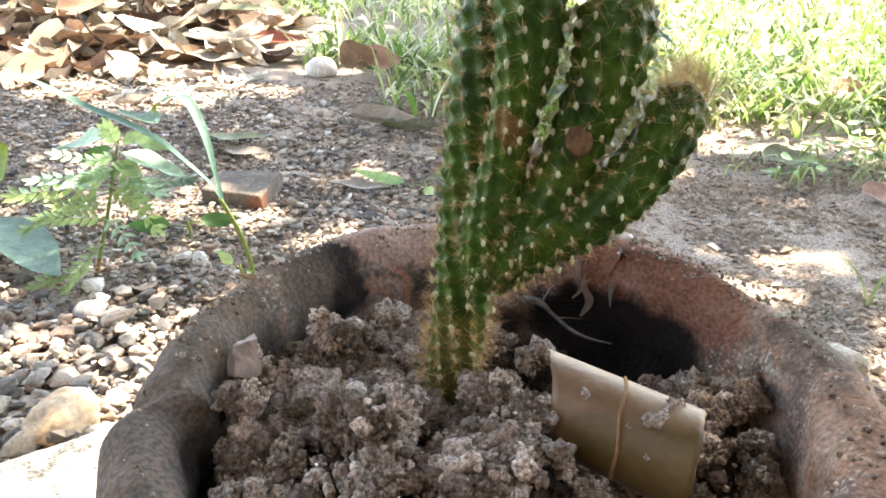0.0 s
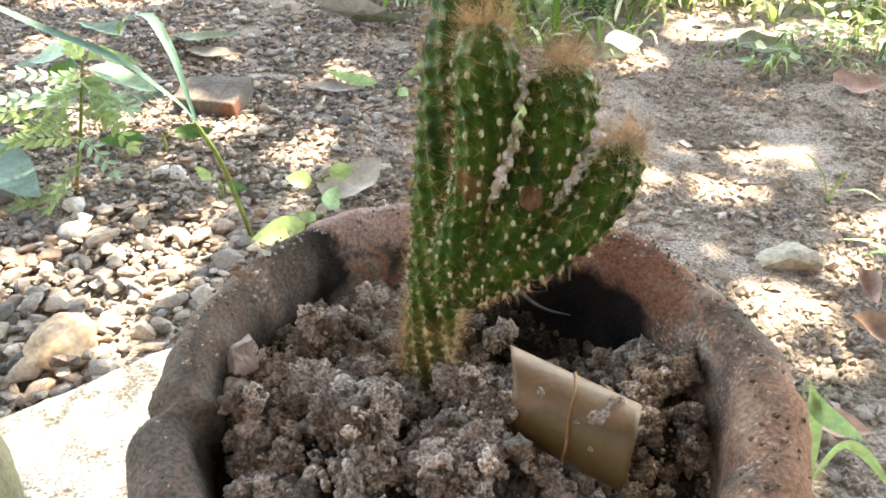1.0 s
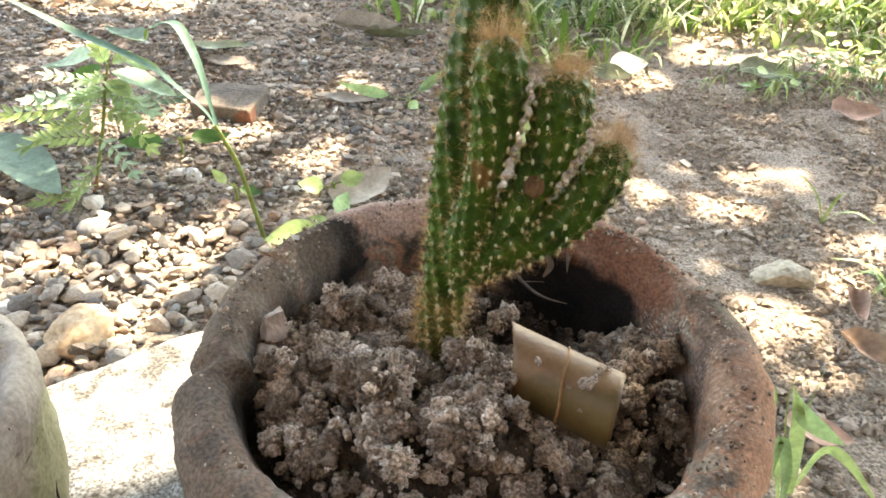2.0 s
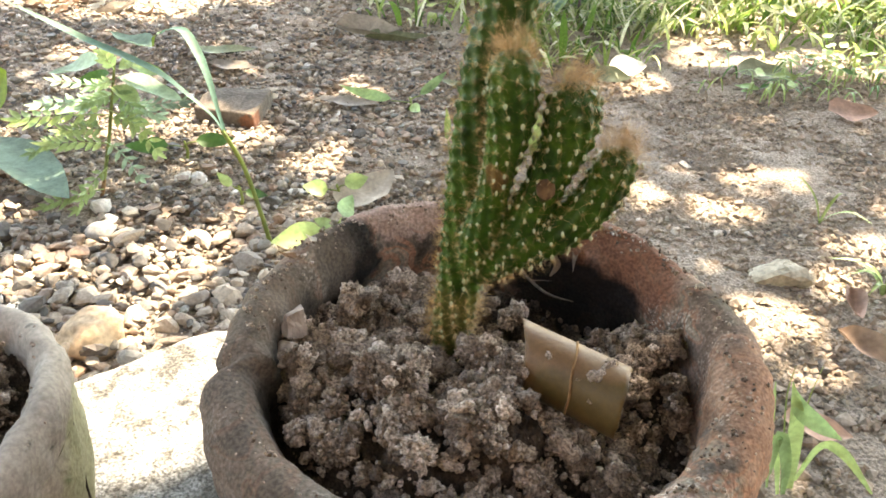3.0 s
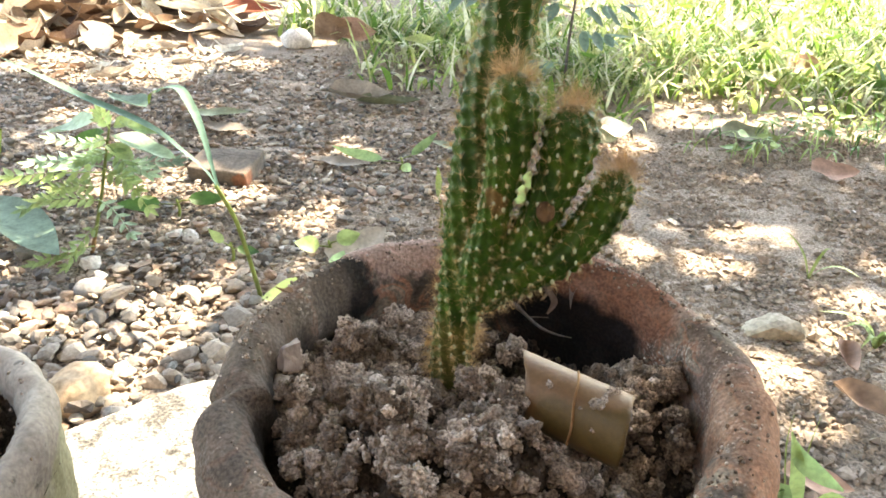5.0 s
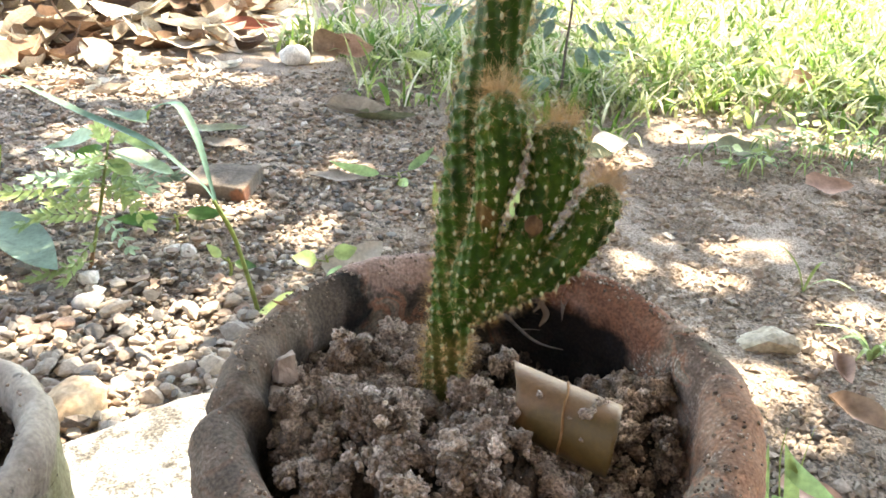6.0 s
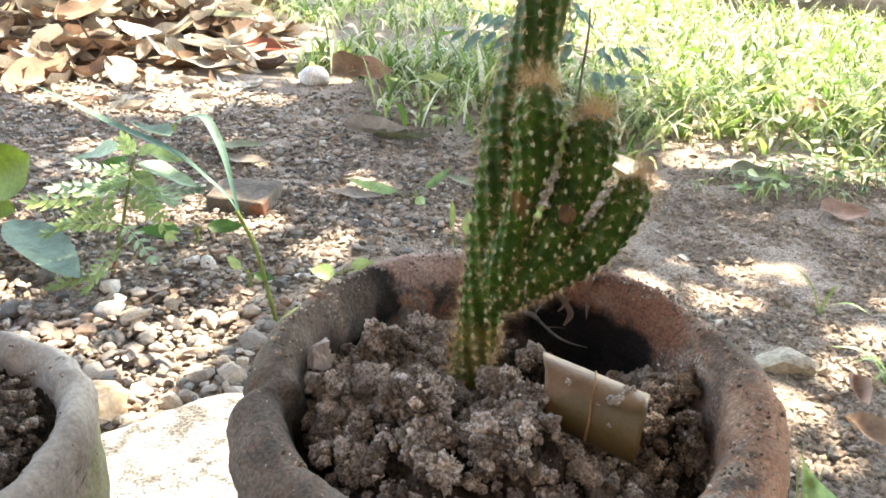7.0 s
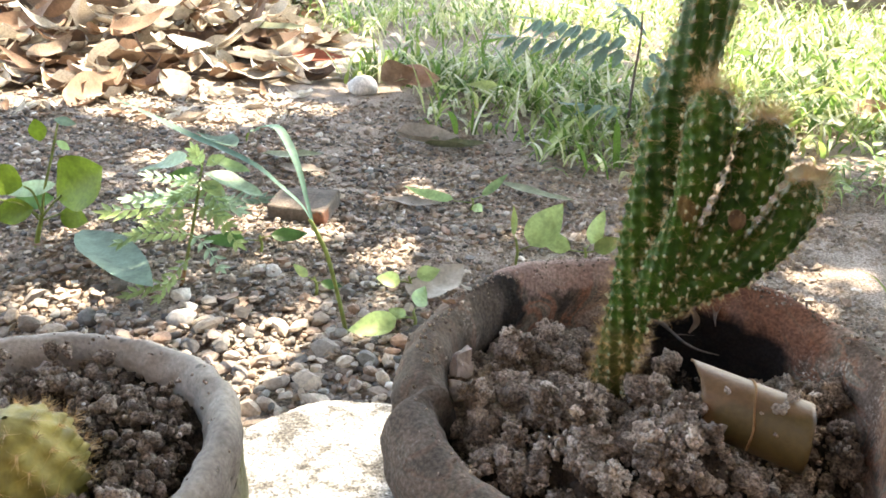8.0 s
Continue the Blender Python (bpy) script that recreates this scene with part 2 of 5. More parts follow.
M_BALL = material("yellow_green_cactus", [(0.3, (0.12, 0.10, 0.02)), (0.7, (0.27, 0.21, 0.05))], scale=60, rough=0.6, bump=0.2)


# ---- mesh helpers ----
rng = np.random.default_rng(7)


def mesh_of(name, verts, faces, mat, smooth=True):
    """A mesh from arrays: verts (n, 3), faces (m, 3) or (m, 4)."""
    me = bpy.data.meshes.new(name)
    verts, faces = np.asarray(verts, dtype=np.float32), np.asarray(faces, dtype=np.int32)
    k = faces.shape[1]
    me.vertices.add(len(verts))
    me.vertices.foreach_set("co", verts.ravel())
    me.loops.add(faces.size)
    me.loops.foreach_set("vertex_index", faces.ravel())
    me.polygons.add(len(faces))
    me.polygons.foreach_set("loop_start", np.arange(0, faces.size, k, dtype=np.int32))
    me.update(calc_edges=True)
    me.validate()
    me.polygons.foreach_set("use_smooth", np.full(len(me.polygons), smooth))
    me.materials.append(mat)
    return me


def empty_at(name, place, rz=0.0):
    ob = new(name)
    ob.empty_display_size = 0.02
    ob.matrix_basis = pose(*place, 0, 0, rz)
    return ob


def part(name, mesh, parent, label=""):
    ob = new(name, mesh)
    ob.parent = parent
    if label:
        ob["label"] = label
    return ob


def ico(level):
    bm = bmesh.new()
    bmesh.ops.create_icosphere(bm, subdivisions=level, radius=1.0)
    bm.verts.ensure_lookup_table()
    v = np.array([p.co[:] for p in bm.verts])
    f = np.array([[p.index for p in q.verts] for q in bm.faces])
    bm.free()
    return v, f


def turns(count):
    """Random rotation matrices."""
    q = rng.normal(size=(count, 4))
    q /= np.linalg.norm(q, axis=1)[:, None]
    w, x, y, z = q.T
    return np.stack([1 - 2 * (y * y + z * z), 2 * (x * y - z * w), 2 * (x * z + y * w),
                     2 * (x * y + z * w), 1 - 2 * (x * x + z * z), 2 * (y * z - x * w),
                     2 * (x * z - y * w), 2 * (y * z + x * w), 1 - 2 * (x * x + y * y)], 1).reshape(-1, 3, 3)


def yaw_turns(angles):
    c, s, o, i = np.cos(angles), np.sin(angles), np.zeros_like(angles), np.ones_like(angles)
    return np.stack([c, -s, o, s, c, o, o, o, i], 1).reshape(-1, 3, 3)


def scatter(shapes, places, sizes, rots):
    """Copies of the shapes (verts, faces) at places, with sizes (n, 3) and rotations, as one set of arrays."""
    allv, allf, base = [], [], 0
    pick = rng.integers(0, len(shapes), len(places))
    for k, (v, f) in enumerate(shapes):
        sel = pick == k
        if not sel.any():
            continue
        w = np.einsum("nij,nvj->nvi", rots[sel], v[None] * sizes[sel][:, None, :]) + places[sel][:, None, :]
        n = len(w)
        allv.append(w.reshape(-1, 3))
        allf.append((f[None] + (np.arange(n) * len(v))[:, None, None] + base).reshape(-1, f.shape[1]))
        base += n * len(v)
    return np.concatenate(allv), np.concatenate(allf)


def single_pieces(name, shapes, places, sizes, rots, mat, parent, smooth=True):
    """Each copy as an object of its own under the parent."""
    for p, z, m in zip(places, sizes, rots):
        v, f = shapes[int(rng.integers(len(shapes)))]
        part(name, mesh_of(name, (v * z) @ m.T + p, f, mat, smooth), parent)


def joined(chunks):
    vs, fs, base = [], [], 0
    for v, f in chunks:
        vs.append(np.asarray(v, dtype=float))
        fs.append(np.asarray(f) + base)
        base += len(v)
    return np.concatenate(vs), np.concatenate(fs)


def pebble_shape(level, rough=0.12):
    v, f = ico(level)
    seeds = rng.normal(size=(8, 3))
    seeds /= np.linalg.norm(seeds, axis=1)[:, None]
    depth = rng.uniform(0.30, 0.80, 8)
    reach = np.min(np.where(v @ seeds.T > 0.05, depth / np.maximum(v @ seeds.T, 0.05), 9.0), axis=1)
    v = v * (0.12 + 0.88 * np.minimum(reach, 1.0))[:, None] * rng.uniform(0.85, 1.35, 3)
    return v * (1 + rng.normal(0, rough * 0.3, len(v)))[:, None], f


def crumb_shape(level, cells, depth, rough=0.2):
    """A crumbly clod: an uneven lump covered in rounded grains."""
    v, f = ico(level)
    c = rng.normal(size=(cells, 3))
    c /= np.linalg.norm(c, axis=1)[:, None]
    size = rng.uniform(0.7, 1.25, cells)
    d = np.arccos(np.clip(v @ c.T, -1, 1)) / size
    near = np.argmin(d, 1)
    dome = np.sqrt(np.clip(1 - (d[np.arange(len(v)), near] * np.sqrt(cells) / 2.5) ** 2, 0, 1))
    lump_ = np.array([noise.fractal(Vector(p * 1.5 + c[0] * 9), 0.9, 2.1, 3) for p in v])
    grit_ = np.array([noise.fractal(Vector(p * 8.0 + c[1] * 7), 0.6, 2.1, 4) for p in v])
    tall = rng.uniform(0.86, 1.12, cells)[near]
    r = tall * (1 - depth + depth * dome) * (1 + 0.38 * lump_ + rough * grit_)
    return v * r[:, None] * rng.uniform(0.7, 1.2, 3), f


def smooth_path(points, steps):
    """A smooth line (Catmull-Rom) through rows of numbers."""
    p = np.asarray(points, dtype=float)
    p = np.vstack([2 * p[0] - p[1], p, 2 * p[-1] - p[-2]])
    out = []
    for i in range(1, len(p) - 2):
        for t in np.linspace(0, 1, steps, endpoint=False):
            a, b, c, d = p[i - 1], p[i], p[i + 1], p[i + 2]
            out.append(0.5 * (2 * b + (c - a) * t + (2 * a - 5 * b + 4 * c - d) * t * t + (3 * b - a - 3 * c + d) * t ** 3))
    out.append(p[-2])
    return np.array(out)


def frames_along(line):
    tang = np.gradient(line, axis=0)
    tang /= np.linalg.norm(tang, axis=1)[:, None]
    side = np.cross(tang, (0.13, 1.0, 0.07))
    side /= np.linalg.norm(side, axis=1)[:, None]
    return tang, side, np.cross(tang, side)


def tube(points, around=10, steps=5, cap=True):
    """A round tube through rows of x, y, z, radius."""
    row = smooth_path(points, steps)
    line, rad = row[:, :3], np.maximum(row[:, 3], 1e-5)
    tang, a, b = frames_along(line)
    ang = np.arange(around) / around * 2 * np.pi
    v = line[:, None] + rad[:, None, None] * (np.cos(ang)[None, :, None] * a[:, None] + np.sin(ang)[None, :, None] * b[:, None])
    n = len(line)
    return v.reshape(-1, 3), grid_faces(n, around, True)


def grid_faces(rows, cols, wrap=False):
    i, j = np.meshgrid(np.arange(rows - 1), np.arange(cols if wrap else cols - 1), indexing="ij")
    k = (j + 1) % cols
    return np.stack([i * cols + j, i * cols + k, (i + 1) * cols + k, (i + 1) * cols + j], -1).reshape(-1, 4)


def blade(points, widths, fold=0.25, steps=5, up=(0, 0, 1)):
    """A long leaf with a midrib fold along rows of x, y, z; widths at the same rows."""
    row = smooth_path(np.column_stack([points, widths]), steps)
    line, w = row[:, :3], np.maximum(row[:, 3], 2e-4)
    tang = np.gradient(line, axis=0)
    tang /= np.linalg.norm(tang, axis=1)[:, None]
    side = np.cross(tang, up)
    side /= np.linalg.norm(side, axis=1)[:, None] + 1e-9
    nor = np.cross(side, tang)
    across = np.array([-1, -0.55, 0, 0.55, 1])
    lift = np.abs(across) * fold
    v = line[:, None] + w[:, None, None] * 0.5 * (across[None, :, None] * side[:, None] + lift[None, :, None] * nor[:, None])
    return v.reshape(-1, 3), grid_faces(len(line), 5)


def leaf_shape(length, width, curl=0.3, twist=0.2, fold=0.2, seed=0, tip=1.6, rows=12, wave=0.06, cols=7):
    """A lanceolate leaf lying along +x from the origin, with curl, twist and a wavy edge."""
    r = np.random.default_rng(seed)
    t = np.linspace(0, 1, rows)
    half = width / 2 * (np.sin(np.pi * t ** (1 / tip)) ** 0.85 + 0.015)
    x = length * t
    z = length * curl * 0.5 * (t - 0.45) ** 2 * 2
    across = np.linspace(-1, 1, cols)
    ph = r.uniform(0, 6, 2)
    v = np.zeros((rows, cols, 3))
    for j, a in enumerate(across):
        tw = twist * (t - 0.5) * 2
        yy = half * a
        zz = np.abs(a) ** 1.5 * half * fold * 2 + wave * width * np.sin(9 * t + ph[int(a > 0)]) * abs(a) ** 2 * np.sin(np.pi * t)
        v[:, j, 0] = x
        v[:, j, 1] = yy * np.cos(tw) - zz * np.sin(tw)
        v[:, j, 2] = z + yy * np.sin(tw) + zz * np.cos(tw)
    return v.reshape(-1, 3), grid_faces(rows, cols)


def place(arr, at=(0, 0, 0), rx=0, ry=0, rz=0, s=1.0):
    m = np.array(pose(*at, rx, ry, rz))
    v = np.asarray(arr[0]) * s
    return v @ m[:3, :3].T + m[:3, 3], arr[1]


def hash_noise(x, y, scale, octaves=4, seed=0.0):
    return np.array([noise.fractal(Vector((a * scale, b * scale, seed)), 1.0, 2.0, octaves) for a, b in zip(np.ravel(x), np.ravel(y))]).reshape(np.shape(x))


def smoothstep(a, b, x):
    t = np.clip((x - a) / (b - a), 0, 1)
    return t * t * (3 - 2 * t)


# ---- ground ----
def ground_height(x, y):
    return -0.012 * np.clip(x, -1.5, 1.5) + 0.006 * np.sin(3.1 * x + 1.0) * np.sin(2.7 * y) + 0.004 * np.sin(9 * x - 4 * y)


u = np.linspace(-1, 1, 210)
reach = 1.9 * u + 300 * u ** 9
gx, gy = np.meshgrid(reach + 0.0, reach + 1.2, indexing="ij")
near = np.exp(-(gx ** 2 + (gy - 1.2) ** 2) / 12)
gz = ground_height(gx, gy) + near * 0.008 * hash_noise(gx, gy, 7.0, 4) + near * rng.normal(0, 0.0012, gx.shape)
ground = new("ground", mesh_of("ground", np.stack([gx, gy, gz], -1).reshape(-1, 3), grid_faces(210, 210)[:, ::-1], M_GROUND))
tagged(ground, "dry brown sandy garden soil with grit", "ground", kind="structure")


def chip_shape():
    """A small six-cornered chip of stone."""
    v = np.array([(1, 0, 0), (0, 1, 0), (-1, 0, 0), (0, -1, 0), (0, 0, 1), (0, 0, -1)], dtype=float) + rng.normal(0, 0.16, (6, 3))
    return v * 1.25, np.array([(0, 1, 4), (1, 2, 4), (2, 3, 4), (3, 0, 4), (1, 0, 5), (2, 1, 5), (3, 2, 5), (0, 3, 5)])


def gravel(name, count, box, keep, sizes, level, mat, label, sink=0.25, stack=0.0, alone=None):
    """Loose stones on the ground over a box of the plan, kept by a density."""
    x, y = rng.uniform(box[0], box[1], count), rng.uniform(box[2], box[3], count)
    ok = rng.uniform(size=count) < keep(x, y)
    x, y = x[ok], y[ok]
    r = sizes(x, y)
    flat = rng.uniform(0.38, 0.78, len(x))
    z = ground_height(x, y) + r * flat * (1 - sink * 2) + rng.uniform(0, 1, len(x)) ** 2 * stack
    sz = np.column_stack([r * rng.uniform(0.85, 1.35, len(x)), r * rng.uniform(0.75, 1.1, len(x)), r * flat])
    tilt = rng.normal(0, 0.3, len(x))
    rot = yaw_turns(rng.uniform(0, 6.28, len(x)))
    c, s = np.cos(tilt), np.sin(tilt)
    lean = np.stack([np.ones_like(c), 0 * c, 0 * c, 0 * c, c, -s, 0 * c, s, c], 1).reshape(-1, 3, 3)
    shapes, at, rot = [pebble_shape(level) if level else chip_shape() for _ in range(14)], np.column_stack([x, y, z]), rot @ lean
    rest = np.ones(len(x), dtype=bool)
    if alone:
        near = np.flatnonzero((x > alone[0]) & (x < alone[1]) & (y > alone[2]) & (y < alone[3]))
        rest[near[np.argsort(-r[near])[:300]]] = False
    v, f = scatter(shapes, at[rest], sz[rest], rot[rest])
    ob = new(name, mesh_of(name, v, f, mat, False))
    single_pieces("pebble", shapes, at[~rest], sz[~rest], rot[~rest], M_PEBBLE, ob, False)
    return tagged(ob, label, "gravel", kind="stuff")


def pebble_density(x, y):
    d = smoothstep(0.22, -0.22, x + 0.25 * (y - 0.9)) * smoothstep(2.0, 1.1, y)
    return 0.06 + 0.94 * d


SIZES = lambda x, y: np.clip(rng.lognormal(-5.04, 0.42, len(x)), 0.0035, 0.019) * (0.58 + 0.44 * smoothstep(1.3, 0.75, y) * smoothstep(0.2, -0.2, x))
gravel("gravel", 5000, (-0.95, 0.30, 0.45, 0.85), pebble_density, SIZES, 2, M_GRAVEL, "angular grey, rust and tan river pebbles", stack=0.012, alone=(-0.50, -0.06, 0.44, 0.80))
gravel("gravel", 4900, (-0.95, 0.30, 0.85, 1.20), pebble_density, SIZES, 1, M_GRAVEL, "angular grey and tan river pebbles", stack=0.012)
gravel("gravel", 5500, (-0.95, 0.30, 0.45, 1.20), pebble_density, lambda x, y: rng.uniform(0.0025, 0.005, len(x)), 1, M_GRAVEL, "small pebbles between larger ones", stack=0.003)
gravel("gravel", 19000, (-1.35, 0.35, 1.12, 2.05), lambda x, y: 0.30 + 0.70 * smoothstep(0.35, -0.15, x + 0.3 * (y - 1.2)) * smoothstep(2.2, 1.5, y), lambda x, y: SIZES(x, y) * 1.35, 1, M_GRAVEL, "smaller grey and tan pebbles on soil", stack=0.006)
gravel("gravel", 2000, (0.1, 1.4, 0.40, 2.0), lambda x, y: 0.5 + 0 * x, lambda x, y: np.clip(rng.lognormal(-5.45, 0.4, len(x)), 0.0025, 0.013), 2, M_GRAVEL, "scattered small pebbles on soil")
gravel("grit", 21000, (0.0, 1.15, 0.40, 1.60), lambda x, y: 1.0 + 0 * x, lambda x, y: np.clip(rng.lognormal(-6.05, 0.48, len(x)), 0.0011, 0.009), 0, M_GRIT, "dense brown and grey grit on soil", sink=0.2)
gravel("grit", 25000, (-0.95, 1.4, 0.35, 2.2), lambda x, y: 0.45 + 0.55 * smoothstep(2.2, 1.0, y),
       lambda x, y: np.clip(rng.lognormal(-5.9, 0.45, len(x)), 0.0012, 0.009), 0, M_GRIT, "small brown and grey grit on soil", sink=0.2)

# cement block that carries the pots
EDGE = [(-1.6, -0.32), (-1.0, -0.04), (-0.6, 0.16), (-0.4, 0.268), (-0.28, 0.328), (-0.215, 0.370), (-0.18, 0.396), (-0.15, 0.422), (-0.12, 0.432), (-0.09, 0.432),
        (-0.03, 0.432), (0.03, 0.43), (0.08, 0.41), (0.12, 0.37), (0.145, 0.31), (0.15, 0.23), (0.145, 0.1), (0.13, -0.2), (0.10, -0.7), (-1.6, -0.9)]


def cement_block():
    pts = np.array(EDGE)
    line = []
    for a, b in zip(pts, np.roll(pts, -1, 0)):
        k = max(2, int(np.linalg.norm(b - a) / 0.012))
        line += [a + (b - a) * t for t in np.linspace(0, 1, k, endpoint=False)]
    line = np.array(line)
    mid = np.array((-0.35, -0.1))
    wob = np.array([noise.fractal(Vector((p[0] * 22, p[1] * 22, 3.0)), 1, 2, 4) for p in line])
    out = (line - mid) / np.linalg.norm(line - mid, axis=1)[:, None]
    line = line + out * wob[:, None] * 0.007
    rings = [(0.0, 0.0, 1.02), (0.0, 0.14, 1.01), (0.0, 0.19, 1.004), (0.0, 0.206, 0.998), (0.0, 0.2115, 0.988)]
    rings += [(0.0, 0.213, s) for s in np.linspace(0.97, 0.0, 46)]
    v = []
    for _, z, s in rings:
        p = mid + (line - mid) * s
        rough = np.array([noise.fractal(Vector((q[0] * 40, q[1] * 40, z * 20)), 1, 2, 4) for q in p])
        v.append(np.column_stack([p, z + rough * 0.0012 * (1 if z > 0.2 else 2)]))
    ob = new("cement_ledge", mesh_of("cement_ledge", np.concatenate(v), grid_faces(len(rings), len(line), True), M_SLAB))
    return tagged(ob, "rough whitish cement ledge with a broken edge", "ledge", kind="structure")


cement_block()


# added out of view: keeps low sky light off the near faces
def sky_blocking_wall():
    bm = bmesh.new()
    bmesh.ops.create_cube(bm, size=1.0, matrix=pose(0, -1.6, 1.45) @ Matrix.Diagonal((11.0, 0.2, 2.9, 1)))
    bmesh.ops.bevel(bm, geom=bm.edges[:], offset=0.02, segments=2, affect="EDGES")
    me = bpy.data.meshes.new("wall_south")
    bm.to_mesh(me)
    bm.free()
    me.materials.append(M_WALL)
    return tagged(new("wall_south", me), "unseen brown wall added to block low sky light", "wall", kind="structure")


sky_blocking_wall()


# ---- pots ----
def pot_wall(profile, around, wob, bulge):
    """A hand-thrown pot wall of revolution with uneven rim; bulge(angle) gives an outward step."""
    prof = smooth_path(profile, 4)
    ang = np.arange(around) / around * 2 * np.pi
    v = np.zeros((len(prof), around, 3))
    for i, (r, z) in enumerate(prof):
        n1 = np.array([noise.fractal(Vector((math.cos(a) * 1.6, math.sin(a) * 1.6, z * 9 + wob)), 1, 2, 3) for a in ang])
        n2 = np.array([noise.fractal(Vector((math.cos(a) * 9, math.sin(a) * 9, z * 70 + r * 50 + wob)), 1, 2, 3) for a in ang])
        high = smoothstep(0.05, 0.14, z)
        rr = r * (1 + 0.010 * n1) + n2 * 0.0019 + bulge(ang)[0] * high
        v[i, :, 0], v[i, :, 1], v[i, :, 2] = rr * np.cos(ang), rr * np.sin(ang), z + (0.0025 * n1 + bulge(ang)[1]) * high
    return v.reshape(-1, 3), grid_faces(len(prof), around, True)


POT = (0.050, 0.245, 0.2125)


def big_pot():
    root = empty_at("clay_pot", POT)

    def bulge(a):
        d = np.degrees(a) % 360
        step = smoothstep(190, 195, d) * smoothstep(262, 215, d)
        crease = -0.0030 * np.exp(-((d - 190.5) / 2.2) ** 2)
        return step * 0.006 + crease, step * -0.002 + crease * 0.6

    outer = [(0.0, 0.0), (0.05, 0.0), (0.07, 0.002), (0.084, 0.02), (0.097, 0.06), (0.106, 0.10), (0.111, 0.128)]
    rim = [(0.111, 0.128), (0.1135, 0.142), (0.1125, 0.154), (0.107, 0.1625), (0.100, 0.165), (0.0935, 0.161), (0.0895, 0.151), (0.0885, 0.138)]
    inner = [(0.0885, 0.138), (0.0885, 0.12), (0.086, 0.09), (0.07, 0.03), (0.0, 0.02)]
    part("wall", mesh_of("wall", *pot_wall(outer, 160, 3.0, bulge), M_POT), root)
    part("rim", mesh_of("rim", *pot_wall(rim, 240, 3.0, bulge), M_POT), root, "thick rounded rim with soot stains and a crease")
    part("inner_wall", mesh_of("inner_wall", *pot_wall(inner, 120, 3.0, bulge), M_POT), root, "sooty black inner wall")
    return tagged(root, "old hand-made terracotta pot with sooty thick rim", "flower pot", group="pots on the ledge")


big_pot()
LEFT = (-0.2185, 0.205, 0.2125)


def pale_pot():
    root = empty_at("clay_pot", LEFT)
    flat = lambda a: (0.0015 * np.sin(a * 3), 0.001 * np.cos(a * 2))
    outer = [(0.0, 0.0), (0.05, 0.0), (0.064, 0.002), (0.078, 0.02), (0.089, 0.06), (0.0925, 0.09), (0.0915, 0.113)]
    rim = [(0.0915, 0.113), (0.0925, 0.124), (0.0915, 0.133), (0.088, 0.1375), (0.0835, 0.1375), (0.0795, 0.133), (0.0772, 0.125), (0.0765, 0.113)]
    inner = [(0.0765, 0.113), (0.0755, 0.09), (0.07, 0.06), (0.05, 0.02), (0.0, 0.018)]
    part("wall", mesh_of("wall", *pot_wall(outer, 140, 8.0, flat), M_CLAY), root)
    part("rim", mesh_of("rim", *pot_wall(rim, 180, 8.0, flat), M_CLAY), root, "smooth pale grey rim with soil specks")
    part("inner_wall", mesh_of("inner_wall", *pot_wall(inner, 100, 8.0, flat), M_CLAY), root)
    line = [(0.0925 * math.cos(a), 0.0925 * math.sin(a), h, 0.0005) for a, h in ((0.30, 0.100), (0.20, 0.085), (0.17, 0.072), (0.05, 0.055), (0.02, 0.040))]
    part("crack", mesh_of("crack", *tube(line, 6, 6), M_CREVICE), root, "thin dark crack running down the wall")
    return tagged(root, "pale grey-brown clay pot filled with dark soil", "flower pot", group="pots on the ledge")


pale_pot()

CRUMBS = {"large": [crumb_shape(5, 95, 0.34, 0.16) for _ in range(4)] + [crumb_shape(4, 48, 0.34, 0.16) for _ in range(6)], "mid": [crumb_shape(4, 34, 0.36, 0.2)] + [crumb_shape(3, 14, 0.36, 0.25) for _ in range(10)] + [crumb_shape(2, 7, 0.34, 0.25) for _ in range(3)],
          "small": [crumb_shape(2, 6, 0.32, 0.25) for _ in range(4)] + [crumb_shape(1, 5, 0.30, 0.2) for _ in range(10)], "tiny": [pebble_shape(1, 0.25) for _ in range(6)]}


